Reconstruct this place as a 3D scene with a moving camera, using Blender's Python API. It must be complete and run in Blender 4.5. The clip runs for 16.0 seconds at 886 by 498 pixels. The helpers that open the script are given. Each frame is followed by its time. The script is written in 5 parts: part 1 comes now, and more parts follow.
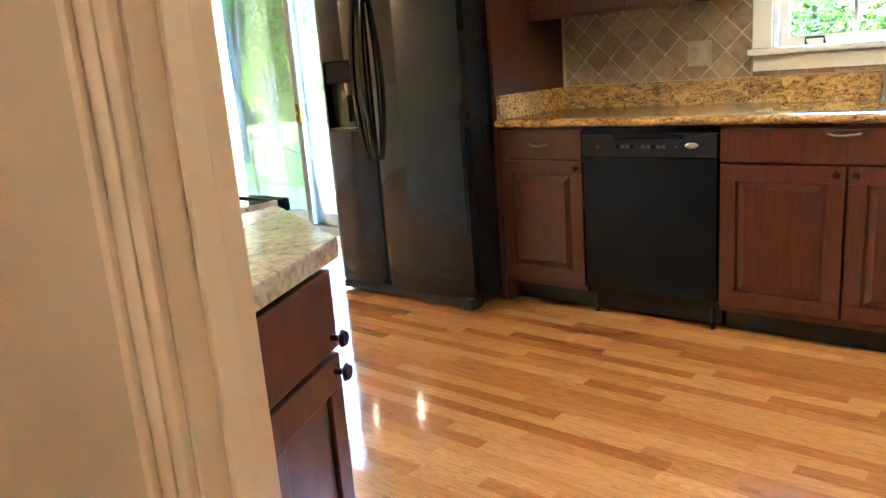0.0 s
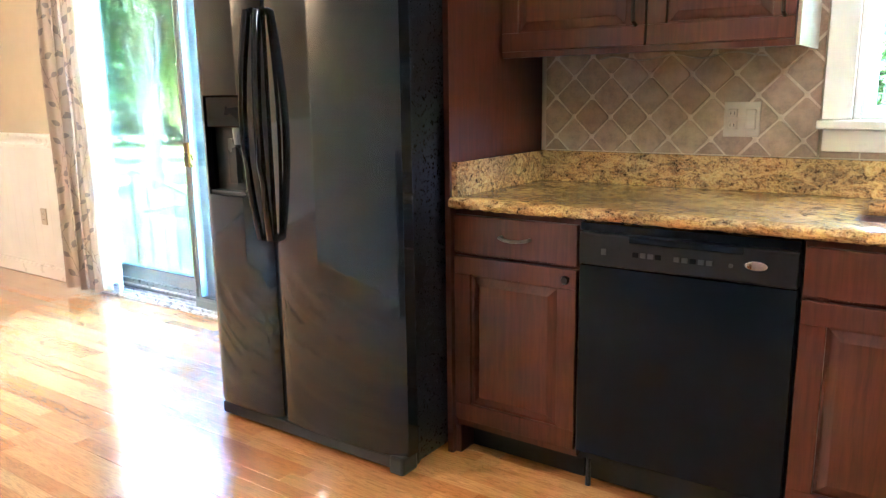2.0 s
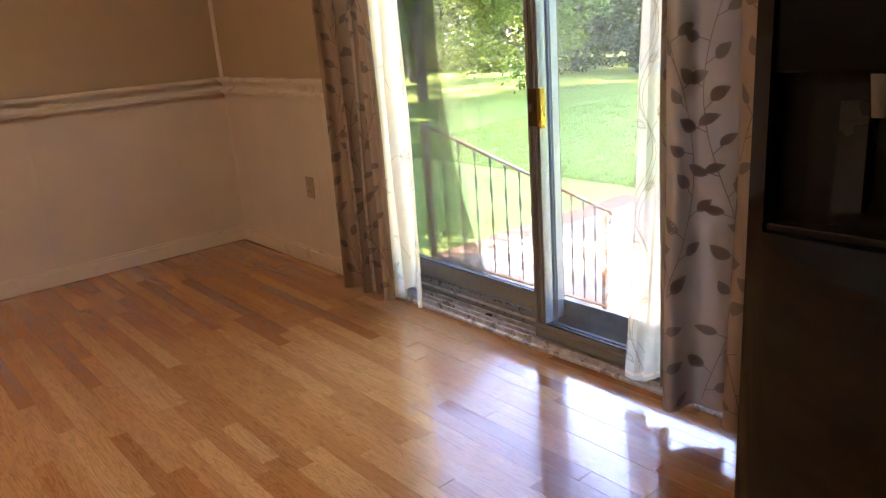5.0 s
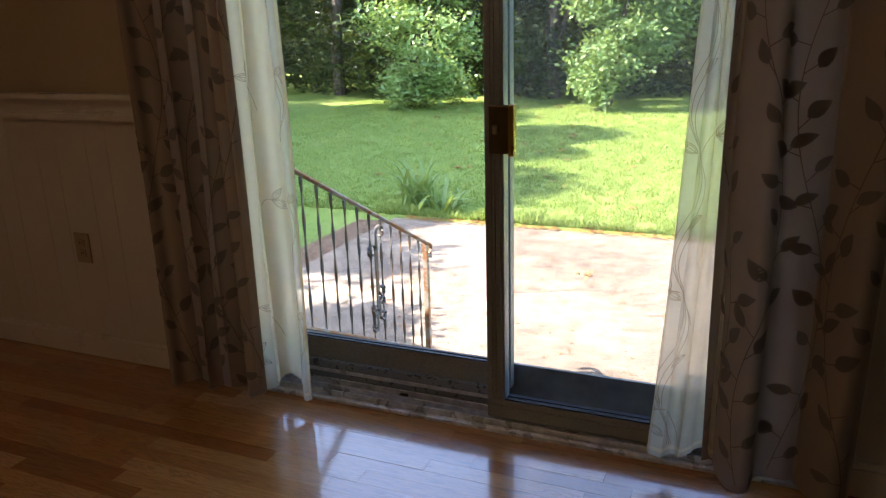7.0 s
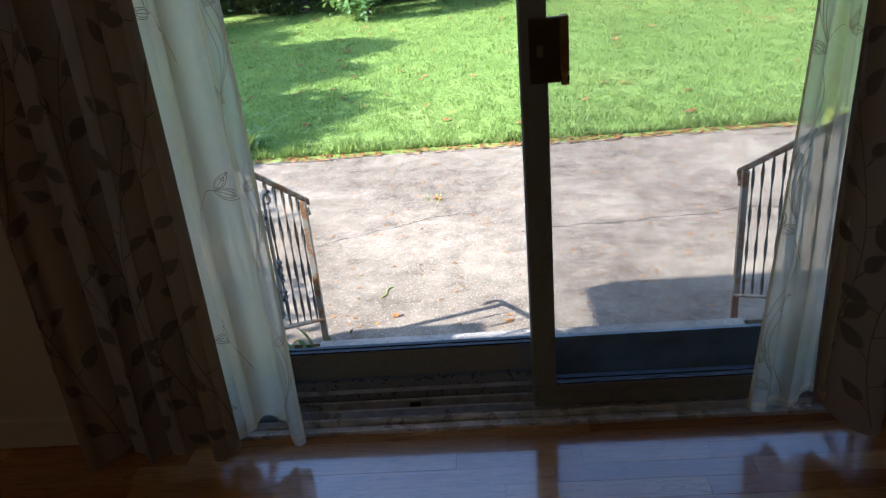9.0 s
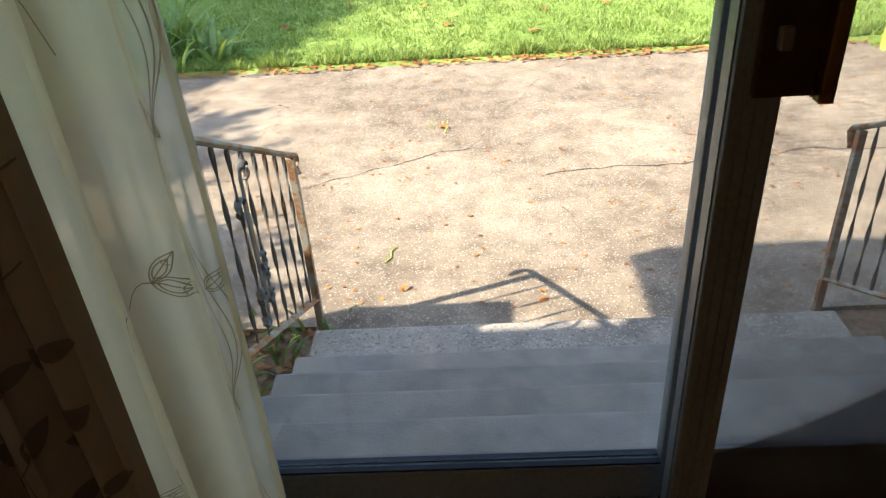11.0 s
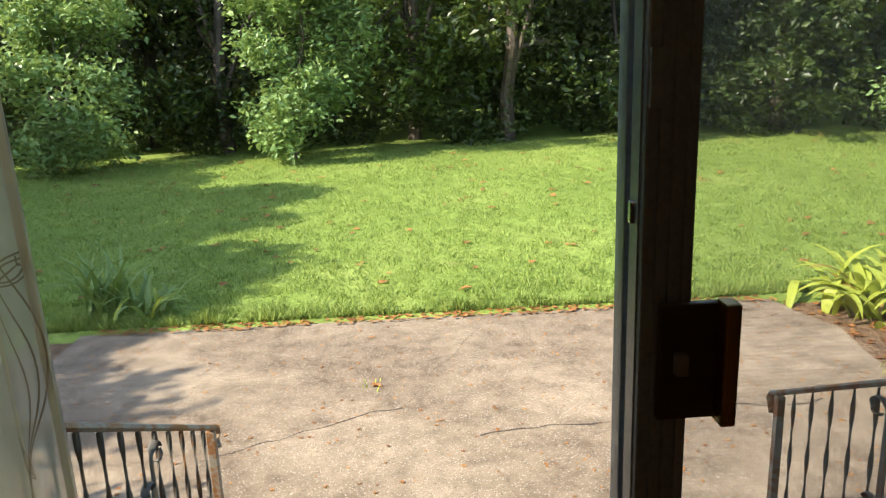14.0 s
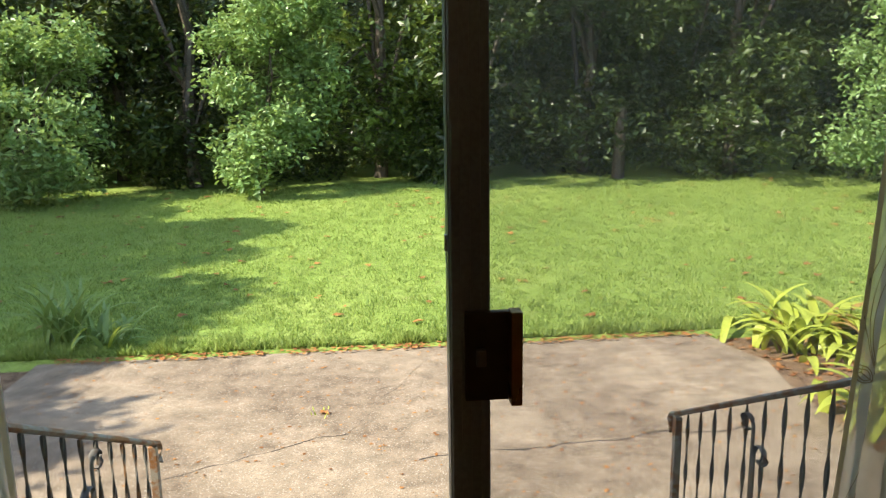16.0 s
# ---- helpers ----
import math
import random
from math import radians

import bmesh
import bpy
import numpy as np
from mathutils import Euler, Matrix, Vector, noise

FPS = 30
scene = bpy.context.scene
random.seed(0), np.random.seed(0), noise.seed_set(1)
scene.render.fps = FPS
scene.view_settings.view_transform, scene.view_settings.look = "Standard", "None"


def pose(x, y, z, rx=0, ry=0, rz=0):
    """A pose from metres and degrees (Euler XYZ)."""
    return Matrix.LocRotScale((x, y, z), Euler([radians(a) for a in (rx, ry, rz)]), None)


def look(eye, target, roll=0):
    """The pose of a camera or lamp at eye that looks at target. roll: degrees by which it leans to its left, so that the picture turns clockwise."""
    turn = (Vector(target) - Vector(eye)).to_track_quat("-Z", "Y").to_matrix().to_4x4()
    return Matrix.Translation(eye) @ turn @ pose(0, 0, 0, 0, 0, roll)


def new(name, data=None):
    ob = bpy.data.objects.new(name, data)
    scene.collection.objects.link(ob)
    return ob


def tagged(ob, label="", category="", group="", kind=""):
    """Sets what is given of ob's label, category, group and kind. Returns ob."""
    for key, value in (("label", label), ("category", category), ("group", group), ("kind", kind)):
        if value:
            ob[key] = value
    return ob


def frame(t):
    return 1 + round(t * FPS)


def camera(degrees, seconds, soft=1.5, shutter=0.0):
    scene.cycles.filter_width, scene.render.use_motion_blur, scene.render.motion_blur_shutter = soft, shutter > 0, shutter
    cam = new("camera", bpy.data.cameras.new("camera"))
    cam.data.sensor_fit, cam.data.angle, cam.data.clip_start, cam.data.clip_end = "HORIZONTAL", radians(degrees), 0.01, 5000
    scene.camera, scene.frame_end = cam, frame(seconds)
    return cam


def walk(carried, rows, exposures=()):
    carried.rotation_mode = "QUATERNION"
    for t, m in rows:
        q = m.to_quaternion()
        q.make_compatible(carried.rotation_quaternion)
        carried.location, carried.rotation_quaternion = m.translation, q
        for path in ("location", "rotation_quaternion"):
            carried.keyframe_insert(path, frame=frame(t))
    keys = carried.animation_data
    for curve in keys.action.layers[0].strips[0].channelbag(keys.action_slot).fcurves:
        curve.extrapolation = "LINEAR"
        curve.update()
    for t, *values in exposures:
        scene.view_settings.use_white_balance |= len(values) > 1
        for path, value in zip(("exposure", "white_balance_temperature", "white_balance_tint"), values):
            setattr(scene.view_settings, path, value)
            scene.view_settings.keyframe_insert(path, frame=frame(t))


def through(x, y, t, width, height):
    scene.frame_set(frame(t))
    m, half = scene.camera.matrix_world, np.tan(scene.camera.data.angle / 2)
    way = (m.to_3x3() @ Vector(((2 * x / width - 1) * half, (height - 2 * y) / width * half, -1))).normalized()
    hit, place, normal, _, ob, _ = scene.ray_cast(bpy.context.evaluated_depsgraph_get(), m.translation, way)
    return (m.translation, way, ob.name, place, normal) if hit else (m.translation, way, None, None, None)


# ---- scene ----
cam = camera(61.1, 16.0, soft=1.3)
PATH = [
    (0, (1.689, -3.601, 1.167), (0.422, -2.126, 0.7), -4.5),
    (0.5, (1.474, -3.371, 1.195), (0.379, -1.777, 0.687), -6.4),
    (1, (1.252, -3.138, 1.149), (0.258, -1.453, 0.735), -1.9),
    (1.5, (1.061, -2.914, 1.177), (0.047, -1.24, 0.765), -2.9),
    (2, (0.93, -2.657, 1.234), (-0.197, -1.054, 0.833), -0.8),
    (2.5, (0.735, -2.421, 1.218), (-0.59, -1.0, 0.744), -2.8),
    (3, (0.461, -2.208, 1.243), (-0.956, -0.876, 0.775), -4.4),
    (3.5, (0.111, -2.058, 1.268), (-1.455, -0.922, 0.760), -2.8),
    (3.7, (-0.015, -2.03, 1.262), (-1.625, -0.985, 0.700), -2.7),
    (5.8, (-1.325, -1.95, 1.23), (-2.578, -0.524, 0.6), -2.4),
    (6, (-1.445, -1.934, 1.224), (-2.62, -0.448, 0.583), -1.3),
    (6.5, (-1.73, -1.918, 1.201), (-2.726, -0.285, 0.616), -1.7),
    (7, (-2.016, -1.978, 1.207), (-2.772, -0.217, 0.636), -1.7),
    (8, (-2.496, -1.939, 1.201), (-2.893, -0.091, 0.548), -3.7),
    (8.5, (-2.717, -1.866, 1.196), (-2.988, -0.036, 0.437), -5.4),
    (9, (-2.817, -1.591, 1.201), (-2.947, 0.232, 0.389), -5.3),
    (9.2, (-2.854, -1.485, 1.206), (-2.987, 0.351, 0.425), -5.9),
    (11.5, (-3.030, -0.749, 1.179), (-3.108, 0.914, 0.071), -3.7),
    (12, (-3.006, -0.755, 1.196), (-3.070, 1.013, 0.264), -3.5),
    (12.5, (-2.993, -0.713, 1.214), (-2.986, 1.157, 0.504), -1.5),
    (13, (-2.996, -0.7, 1.236), (-2.97, 1.225, 0.691), -1.8),
    (13.5, (-2.997, -0.698, 1.235), (-2.984, 1.225, 0.686), -2.0),
    (14, (-2.985, -0.75, 1.255), (-2.88, 1.187, 0.766), -2.1),
    (14.5, (-2.978, -0.866, 1.268), (-2.831, 1.077, 0.819), -2.6),
    (15, (-2.955, -1.008, 1.275), (-2.743, 0.933, 0.838), -1.4),
    (15.5, (-2.923, -1.047, 1.285), (-2.808, 0.896, 0.826), -1.5),
    (16, (-2.841, -1.024, 1.292), (-2.656, 0.929, 0.898), -0.9),
]
EXPOSURES = [(0.0, 7.8, 5300, 11), (1.0, 8.0, 4900, 13), (2.0, 8.2, 4550, 9), (3.0, 7.55, 4300, 6), (3.5, 6.65, 4350, 6), (3.7, 6.4, 4700, 7), (5.8, 4.6, 7100, 43), (6.2, 4.1, 7000, 42), (7.0, 3.35, 6500, 24),
             (8.0, 2.65, 5800, 17), (9.2, 2.35, 5450, 16), (11.5, 2.4, 7100, 15), (12.0, 1.8, 7300, 16), (12.5, 1.75, 7200, 17), (14.0, 1.9, 7000, 16), (16.0, 2.0, 7000, 14)]
walk(cam, [(t, look(e, a, r)) for t, e, a, r in PATH], EXPOSURES)

# ---- world and light ----
SUN_WAY = Vector((0.909, 0.328, -0.79)).normalized()
sky = bpy.data.worlds.new("sky")
scene.world = sky
sky.use_nodes = True
sn = sky.node_tree.nodes.new("ShaderNodeTexSky")
sn.sky_type, sn.sun_disc = "NISHITA", False
sn.sun_elevation = math.asin(-SUN_WAY.z)
sn.sun_rotation = math.atan2(-SUN_WAY.x, -SUN_WAY.y)
sky.node_tree.links.new(sn.outputs[0], sky.node_tree.nodes["Background"].inputs[0])
sky.node_tree.nodes["Background"].inputs[1].default_value = 0.15
sun = new("sun", bpy.data.lights.new("sun", "SUN"))
sun.data.energy, sun.data.angle, sun.data.color = 3.2, radians(0.53), (1.0, 0.94, 0.84)
sun.matrix_world = look((0, 0, 20), Vector((0, 0, 20)) + SUN_WAY)


# ---- tools ----
def box(bm, x0, x1, y0, y1, z0, z1, bev=0.0):
    m = Matrix.Translation(((x0 + x1) / 2, (y0 + y1) / 2, (z0 + z1) / 2)) @ Matrix.Diagonal((x1 - x0, y1 - y0, z1 - z0, 1))
    vs = bmesh.ops.create_cube(bm, size=1, matrix=m)["verts"]
    if bev:
        es = {e for v in vs for e in v.link_edges}
        bmesh.ops.bevel(bm, geom=list(es), offset=bev, segments=2, affect="EDGES", profile=0.6)
    return bm


def bx(*a, bev=0.0):
    return box(bmesh.new(), *a, bev=bev)


def cyl(bm, p, q, r0, r1=None, n=12):
    p, q = Vector(p), Vector(q)
    d = q - p
    m = Matrix.Translation((p + q) / 2) @ d.to_track_quat("Z", "Y").to_matrix().to_4x4()
    bmesh.ops.create_cone(bm, cap_ends=True, segments=n, radius1=r0, radius2=r0 if r1 is None else r1, depth=d.length, matrix=m)
    return bm


def prism(bm, pts, z0, z1, bev=0.0):
    lo = [bm.verts.new((x, y, z0)) for x, y in pts]
    hi = [bm.verts.new((x, y, z1)) for x, y in pts]
    n = len(pts)
    bm.faces.new(hi)
    bm.faces.new(lo[::-1])
    for i in range(n):
        bm.faces.new((lo[i], lo[(i + 1) % n], hi[(i + 1) % n], hi[i]))
    bmesh.ops.recalc_face_normals(bm, faces=bm.faces)
    if bev:
        bmesh.ops.bevel(bm, geom=list(bm.edges), offset=bev, segments=2, affect="EDGES", profile=0.6)
    return bm


def tube(bm, pts, r, n=8, twist=0.0, flat=1.0):
    """A bar along pts; twist turns its section along the way, flat squeezes it."""
    pts = [Vector(p) for p in pts]
    rings = []
    up = Vector((0.13, 0.21, 0.97))
    for i, p in enumerate(pts):
        d = (pts[min(i + 1, len(pts) - 1)] - pts[max(i - 1, 0)]).normalized()
        a = d.cross(up if abs(d.dot(up)) < 0.95 else Vector((1, 0, 0))).normalized()
        b = d.cross(a)
        w = twist * i
        rings.append([bm.verts.new(p + r * (math.cos(k) * a + flat * math.sin(k) * b) if not twist else
                      p + r * ((math.cos(k) * math.cos(w) - flat * math.sin(k) * math.sin(w)) * a + (math.cos(k) * math.sin(w) + flat * math.sin(k) * math.cos(w)) * b))
                      for k in (2 * math.pi * j / n for j in range(n))])
    for s, t in zip(rings, rings[1:]):
        for j in range(n):
            bm.faces.new((s[j], s[(j + 1) % n], t[(j + 1) % n], t[j]))
    bm.faces.new(rings[0][::-1])
    bm.faces.new(rings[-1])
    return bm


def mesh_of(name, bm, mat, smooth=False):
    me = bpy.data.meshes.new(name)
    bmesh.ops.recalc_face_normals(bm, faces=bm.faces)
    if smooth:
        sharp = [e for e in bm.edges if len(e.link_faces) == 2 and e.calc_face_angle(0.0) > 0.75]
        bmesh.ops.split_edges(bm, edges=sharp)
    bm.to_mesh(me)
    bm.free()
    for m in mat if isinstance(mat, (list, tuple)) else [mat]:
        me.materials.append(m)
    if smooth:
        me.polygons.foreach_set("use_smooth", [True] * len(me.polygons))
    return me


def part(name, bm, mat, parent=None, label="", smooth=False):
    ob = new(name, mesh_of(name, bm, mat, smooth))
    if parent is not None:
        ob.parent = parent
        if parent.type == "EMPTY":
            ob.matrix_parent_inverse = parent.matrix_basis.inverted()
        else:
            ob.matrix_parent_inverse = Matrix.Identity(4)
    if label:
        ob["label"] = label
    return ob


def thing(name, label, category, at=(0, 0, 0), group=""):
    e = new(name)
    e.empty_display_size = 0.1
    e.matrix_basis = Matrix.Translation(at)
    return tagged(e, label, category, group)


def structure(name, bm, mat, label="", category=""):
    return tagged(part(name, bm, mat), label, category or name.split("_")[0], kind="structure")


# ---- materials ----
class Mat:
    def __init__(self, name, rough=0.5, metal=0.0, spec=0.5, coat=0.0):
        self.m = bpy.data.materials.new(name)
        self.m.use_nodes = True
        self.n, self.l = self.m.node_tree.nodes, self.m.node_tree.links
        self.b = self.n["Principled BSDF"]
        self.b.inputs["Roughness"].default_value = rough
        self.b.inputs["Metallic"].default_value = metal
        self.b.inputs["Specular IOR Level"].default_value = spec
        self.b.inputs["Coat Weight"].default_value = coat
        self.b.inputs["Coat Roughness"].default_value = 0.08
        self.co = self.n.new("ShaderNodeTexCoord").outputs["Object"]

    def node(self, kind, **kw):
        nd = self.n.new(kind)
        for k, v in kw.items():
            self.put(nd.inputs[k.replace("_", " ")], v)
        return nd

    def put(self, sock, v):
        if isinstance(v, bpy.types.NodeSocket):
            self.l.new(v, sock)
        else:
            sock.default_value = v

    def mapped(self, scale, rot=(0, 0, 0)):
        mp = self.n.new("ShaderNodeMapping")
        mp.inputs["Scale"].default_value = scale
        mp.inputs["Rotation"].default_value = rot
        self.l.new(self.co, mp.inputs["Vector"])
        return mp.outputs[0]

    def noise(self, scale, detail=4.0, vec=None, rough=0.55, dist=0.0):
        return self.node("ShaderNodeTexNoise", Vector=vec or self.co, Scale=scale, Detail=detail, Roughness=rough, Distortion=dist).outputs[0]

    def ramp(self, fac, stops):
        r = self.n.new("ShaderNodeValToRGB")
        e = r.color_ramp.elements
        while len(e) < len(stops):
            e.new(0.5)
        for x, (p, c) in zip(e, stops):
            x.position, x.color = p, (c, c, c, 1) if isinstance(c, (int, float)) else (*c, 1)
        self.l.new(fac, r.inputs[0])
        return r.outputs[0]

    def mix(self, f, a, b, kind="MIX"):
        nd = self.n.new("ShaderNodeMix")
        nd.data_type, nd.blend_type = "RGBA", kind
        for s, v in ((nd.inputs[0], f), (nd.inputs[6], a), (nd.inputs[7], b)):
            self.put(s, (*v, 1) if isinstance(v, tuple) and len(v) == 3 else v)
        return nd.outputs[2]

    def math(self, op, a, b=0.0):
        nd = self.n.new("ShaderNodeMath")
        nd.operation = op
        self.put(nd.inputs[0], a)
        self.put(nd.inputs[1], b)
        return nd.outputs[0]

    def color(self, c):
        self.put(self.b.inputs["Base Color"], (*c, 1) if isinstance(c, tuple) else c)
        return self

    def rough(self, r):
        self.put(self.b.inputs["Roughness"], r)
        return self

    def bump(self, h, strength=0.2, dist=0.01):
        nd = self.n.new("ShaderNodeBump")
        nd.inputs["Strength"].default_value, nd.inputs["Distance"].default_value = strength, dist
        self.l.new(h, nd.inputs["Height"])
        self.l.new(nd.outputs[0], self.b.inputs["Normal"])
        return self


def paint(name, c, rough=0.5, var=0.06, bump=0.05, scale=3.0):
    k = Mat(name, rough)
    big = k.ramp(k.noise(scale, 5), [(0.3, tuple(x * (1 - var) for x in c)), (0.7, tuple(min(1, x * (1 + var * 0.5)) for x in c))])
    k.color(big).bump(k.noise(160, 3), bump, 0.003)
    k.rough(k.ramp(k.noise(9, 4), [(0.3, rough * 0.85), (0.7, min(1.0, rough * 1.15))]))
    return k.m


def plain(name, c, rough=0.4, metal=0.0, var=0.1, scale=30.0, bump=0.0, coat=0.0, spec=0.5):
    k = Mat(name, rough, metal, spec, coat)
    n = k.noise(scale, 4)
    k.color(k.ramp(n, [(0.3, tuple(x * (1 - var) for x in c)), (0.7, tuple(min(1, x * (1 + var)) for x in c))]))
    k.rough(k.ramp(k.noise(scale * 0.4, 3), [(0.3, rough * 0.8), (0.7, min(1.0, rough * 1.25))]))
    if bump:
        k.bump(n, bump, 0.004)
    return k.m


WALL_TAN = paint("tan_wall_paint", (0.50, 0.41, 0.27), 0.6)
WALL_WHITE = paint("white_panel_paint", (0.74, 0.70, 0.62), 0.42)
TRIM_WHITE = paint("white_trim_gloss_paint", (0.78, 0.74, 0.66), 0.3, 0.04)
CEIL = paint("ceiling_paint", (0.78, 0.76, 0.72), 0.85, bump=0.2)

# planked oak, cherry-stained wood, stone
def oak(name):
    k = Mat(name, 0.14, spec=0.5, coat=1.0)
    k.b.inputs["Coat IOR"].default_value = 1.58
    rnd = k.math("FRACT", k.math("ADD", k.n.new("ShaderNodeObjectInfo").outputs["Random"], k.n.new("ShaderNodeNewGeometry").outputs["Random Per Island"]))
    shift = k.node("ShaderNodeCombineXYZ", X=k.math("MULTIPLY", rnd, 37.0), Y=k.math("MULTIPLY", rnd, 91.0), Z=rnd)
    v = k.n.new("ShaderNodeVectorMath")
    k.l.new(k.co, v.inputs[0])
    k.l.new(shift.outputs[0], v.inputs[1])
    mp = k.n.new("ShaderNodeMapping")
    mp.inputs["Scale"].default_value = (1.2, 14.0, 4.0)
    k.l.new(v.outputs[0], mp.inputs["Vector"])
    cath = k.noise(2.2, 5, mp.outputs[0], 0.6, 1.4)
    rings = k.math("FRACT", k.math("MULTIPLY", cath, 7.0))
    mp2 = k.n.new("ShaderNodeMapping")
    mp2.inputs["Scale"].default_value = (6.0, 190.0, 40.0)
    k.l.new(v.outputs[0], mp2.inputs["Vector"])
    pores = k.noise(3.0, 3, mp2.outputs[0])
    tone = k.ramp(rnd, [(0.0, (0.40, 0.145, 0.032)), (0.25, (0.51, 0.205, 0.05)), (0.5, (0.58, 0.255, 0.068)), (0.75, (0.67, 0.33, 0.10)), (1.0, (0.47, 0.18, 0.042))])
    grain = k.ramp(rings, [(0.0, 0.58), (0.3, 0.95), (0.85, 1.05), (1.0, 0.58)])
    c = k.mix(0.75, tone, grain, "MULTIPLY")
    c = k.mix(0.55, c, k.ramp(pores, [(0.32, 0.55), (0.5, 1.0)]), "MULTIPLY")
    k.color(c)
    k.rough(k.ramp(k.noise(5, 5), [(0.3, 0.12), (0.75, 0.27)]))
    k.bump(k.math("ADD", k.math("MULTIPLY", pores, 0.25), k.noise(1.6, 2)), 0.12, 0.012)
    return k.m


def stained(name, lo=(0.046, 0.0100, 0.0042), hi=(0.100, 0.0245, 0.0098), rot=(0, 0, 0)):
    k = Mat(name, 0.33, spec=0.5, coat=0.15)
    v = k.mapped((28, 28, 2.2), rot)
    g = k.noise(3.0, 6, v, 0.6, 0.6)
    c = k.ramp(g, [(0.25, lo), (0.75, hi)])
    c = k.mix(0.5, c, k.ramp(k.noise(2.5, 3), [(0.3, 0.7), (0.7, 1.0)]), "MULTIPLY")
    k.color(c).rough(k.ramp(k.noise(14, 4), [(0.3, 0.28), (0.7, 0.45)]))
    k.bump(g, 0.08, 0.003)
    return k.m


def granite(name, light=(0.56, 0.385, 0.125), rough=0.13):
    k = Mat(name, rough, spec=0.5)
    warp = k.noise(6, 3)
    v = k.node("ShaderNodeTexVoronoi", Vector=k.co, Scale=70.0, Randomness=1.0).outputs["Color"]
    big = k.noise(15, 9, k.mapped((1.0, 1.5, 2.0)), 0.74, 1.6)
    c = k.ramp(big, [(0.34, (0.015, 0.012, 0.009)), (0.42, (0.10, 0.055, 0.022)), (0.48, (0.34, 0.20, 0.075)), (0.56, light), (0.70, (0.66, 0.51, 0.25))])
    c = k.mix(0.35, c, k.ramp(k.noise(95, 3), [(0.38, (0.03, 0.025, 0.02)), (0.5, (0.70, 0.54, 0.27)), (0.62, (0.36, 0.21, 0.075))]))
    c = k.mix(0.35, c, k.ramp(warp, [(0.35, (0.20, 0.13, 0.06)), (0.65, (0.78, 0.62, 0.36))]), "OVERLAY")
    k.color(c).rough(k.ramp(k.noise(40, 3), [(0.3, rough * 0.7), (0.7, rough * 1.6)]))
    return k.m


def laminate(name):
    k = Mat(name, 0.16, spec=0.5)
    c = k.ramp(k.noise(8, 6, rough=0.65, dist=0.8), [(0.32, (0.22, 0.17, 0.115)), (0.5, (0.36, 0.295, 0.205)), (0.68, (0.47, 0.40, 0.30))])
    c = k.mix(0.4, c, k.ramp(k.noise(70, 4), [(0.36, (0.14, 0.105, 0.07)), (0.5, (0.42, 0.35, 0.25)), (0.64, (0.56, 0.49, 0.38))]))
    k.color(c).rough(k.ramp(k.noise(30, 3), [(0.3, 0.10), (0.7, 0.26)]))
    return k.m


def stone_tile(name):
    k = Mat(name, 0.55)
    rnd = k.n.new("ShaderNodeObjectInfo").outputs["Random"]
    base = k.ramp(rnd, [(0.0, (0.30, 0.205, 0.12)), (0.35, (0.345, 0.24, 0.145)), (0.7, (0.41, 0.295, 0.18)), (1.0, (0.32, 0.22, 0.135))])
    c = k.mix(0.75, base, k.ramp(k.noise(26, 7, rough=0.7), [(0.3, 0.55), (0.55, 1.0), (0.75, 1.25)]), "MULTIPLY")
    k.color(c).bump(k.noise(60, 6), 0.35, 0.004)
    return k.m


def concrete(name, dark=(0.118, 0.085, 0.055), light=(0.315, 0.250, 0.172), pebbles=True):
    k = Mat(name, 0.85, spec=0.25)
    big = k.ramp(k.noise(0.9, 7, rough=0.62), [(0.40, dark), (0.60, light)])
    c = k.mix(0.5, big, k.ramp(k.noise(5.5, 6, rough=0.7), [(0.34, (0.10, 0.074, 0.05)), (0.66, (0.37, 0.288, 0.202))]), "MIX")
    h = k.noise(120, 3)
    if pebbles:
        vo = k.node("ShaderNodeTexVoronoi", Vector=k.co, Scale=85.0)
        d, vc = vo.outputs["Distance"], vo.outputs["Color"]
        sel = k.math("GREATER_THAN", k.math("FRACT", k.math("MULTIPLY", vc, 3.7)), 0.62)
        spot = k.math("MULTIPLY", k.math("LESS_THAN", d, 0.34), sel)
        c = k.mix(k.math("MULTIPLY", spot, 0.6), c, (0.50, 0.44, 0.35))
        c = k.mix(k.math("MULTIPLY", k.math("GREATER_THAN", k.noise(70, 2), 0.62), 0.6), c, (0.10, 0.085, 0.065))
        h = k.math("ADD", h, k.math("MULTIPLY", spot, 0.8))
    tone = k.ramp(k.n.new("ShaderNodeObjectInfo").outputs["Random"], [(0.0, 0.8), (1.0, 1.15)])
    k.color(k.mix(1.0, c, tone, "MULTIPLY")).bump(h, 0.5, 0.006)
    return k.m


OAK = oak("oak_strip_floor_varnished")
SUBFLOOR = plain("floor_gap_dark", (0.05, 0.022, 0.01), 0.7)
CHERRY = stained("cherry_stained_wood")
CHERRY_FLAT = stained("cherry_stained_wood_across", rot=(0, radians(90), 0))
GRANITE = granite("speckled_gold_granite")
LAMINATE = laminate("worn_stone_pattern_laminate")
TILE = stone_tile("tumbled_stone_tile")
GROUT = plain("sand_grout", (0.55, 0.44, 0.29), 0.9, var=0.12, scale=60, bump=0.3)
BLACK_GLOSS = plain("black_enamel", (0.006, 0.008, 0.011), 0.07, var=0.2, scale=6, spec=0.17)
FRIDGE_BLACK = plain("blue_black_fridge_enamel", (0.008, 0.011, 0.015), 0.06, var=0.1, scale=6, spec=0.45)
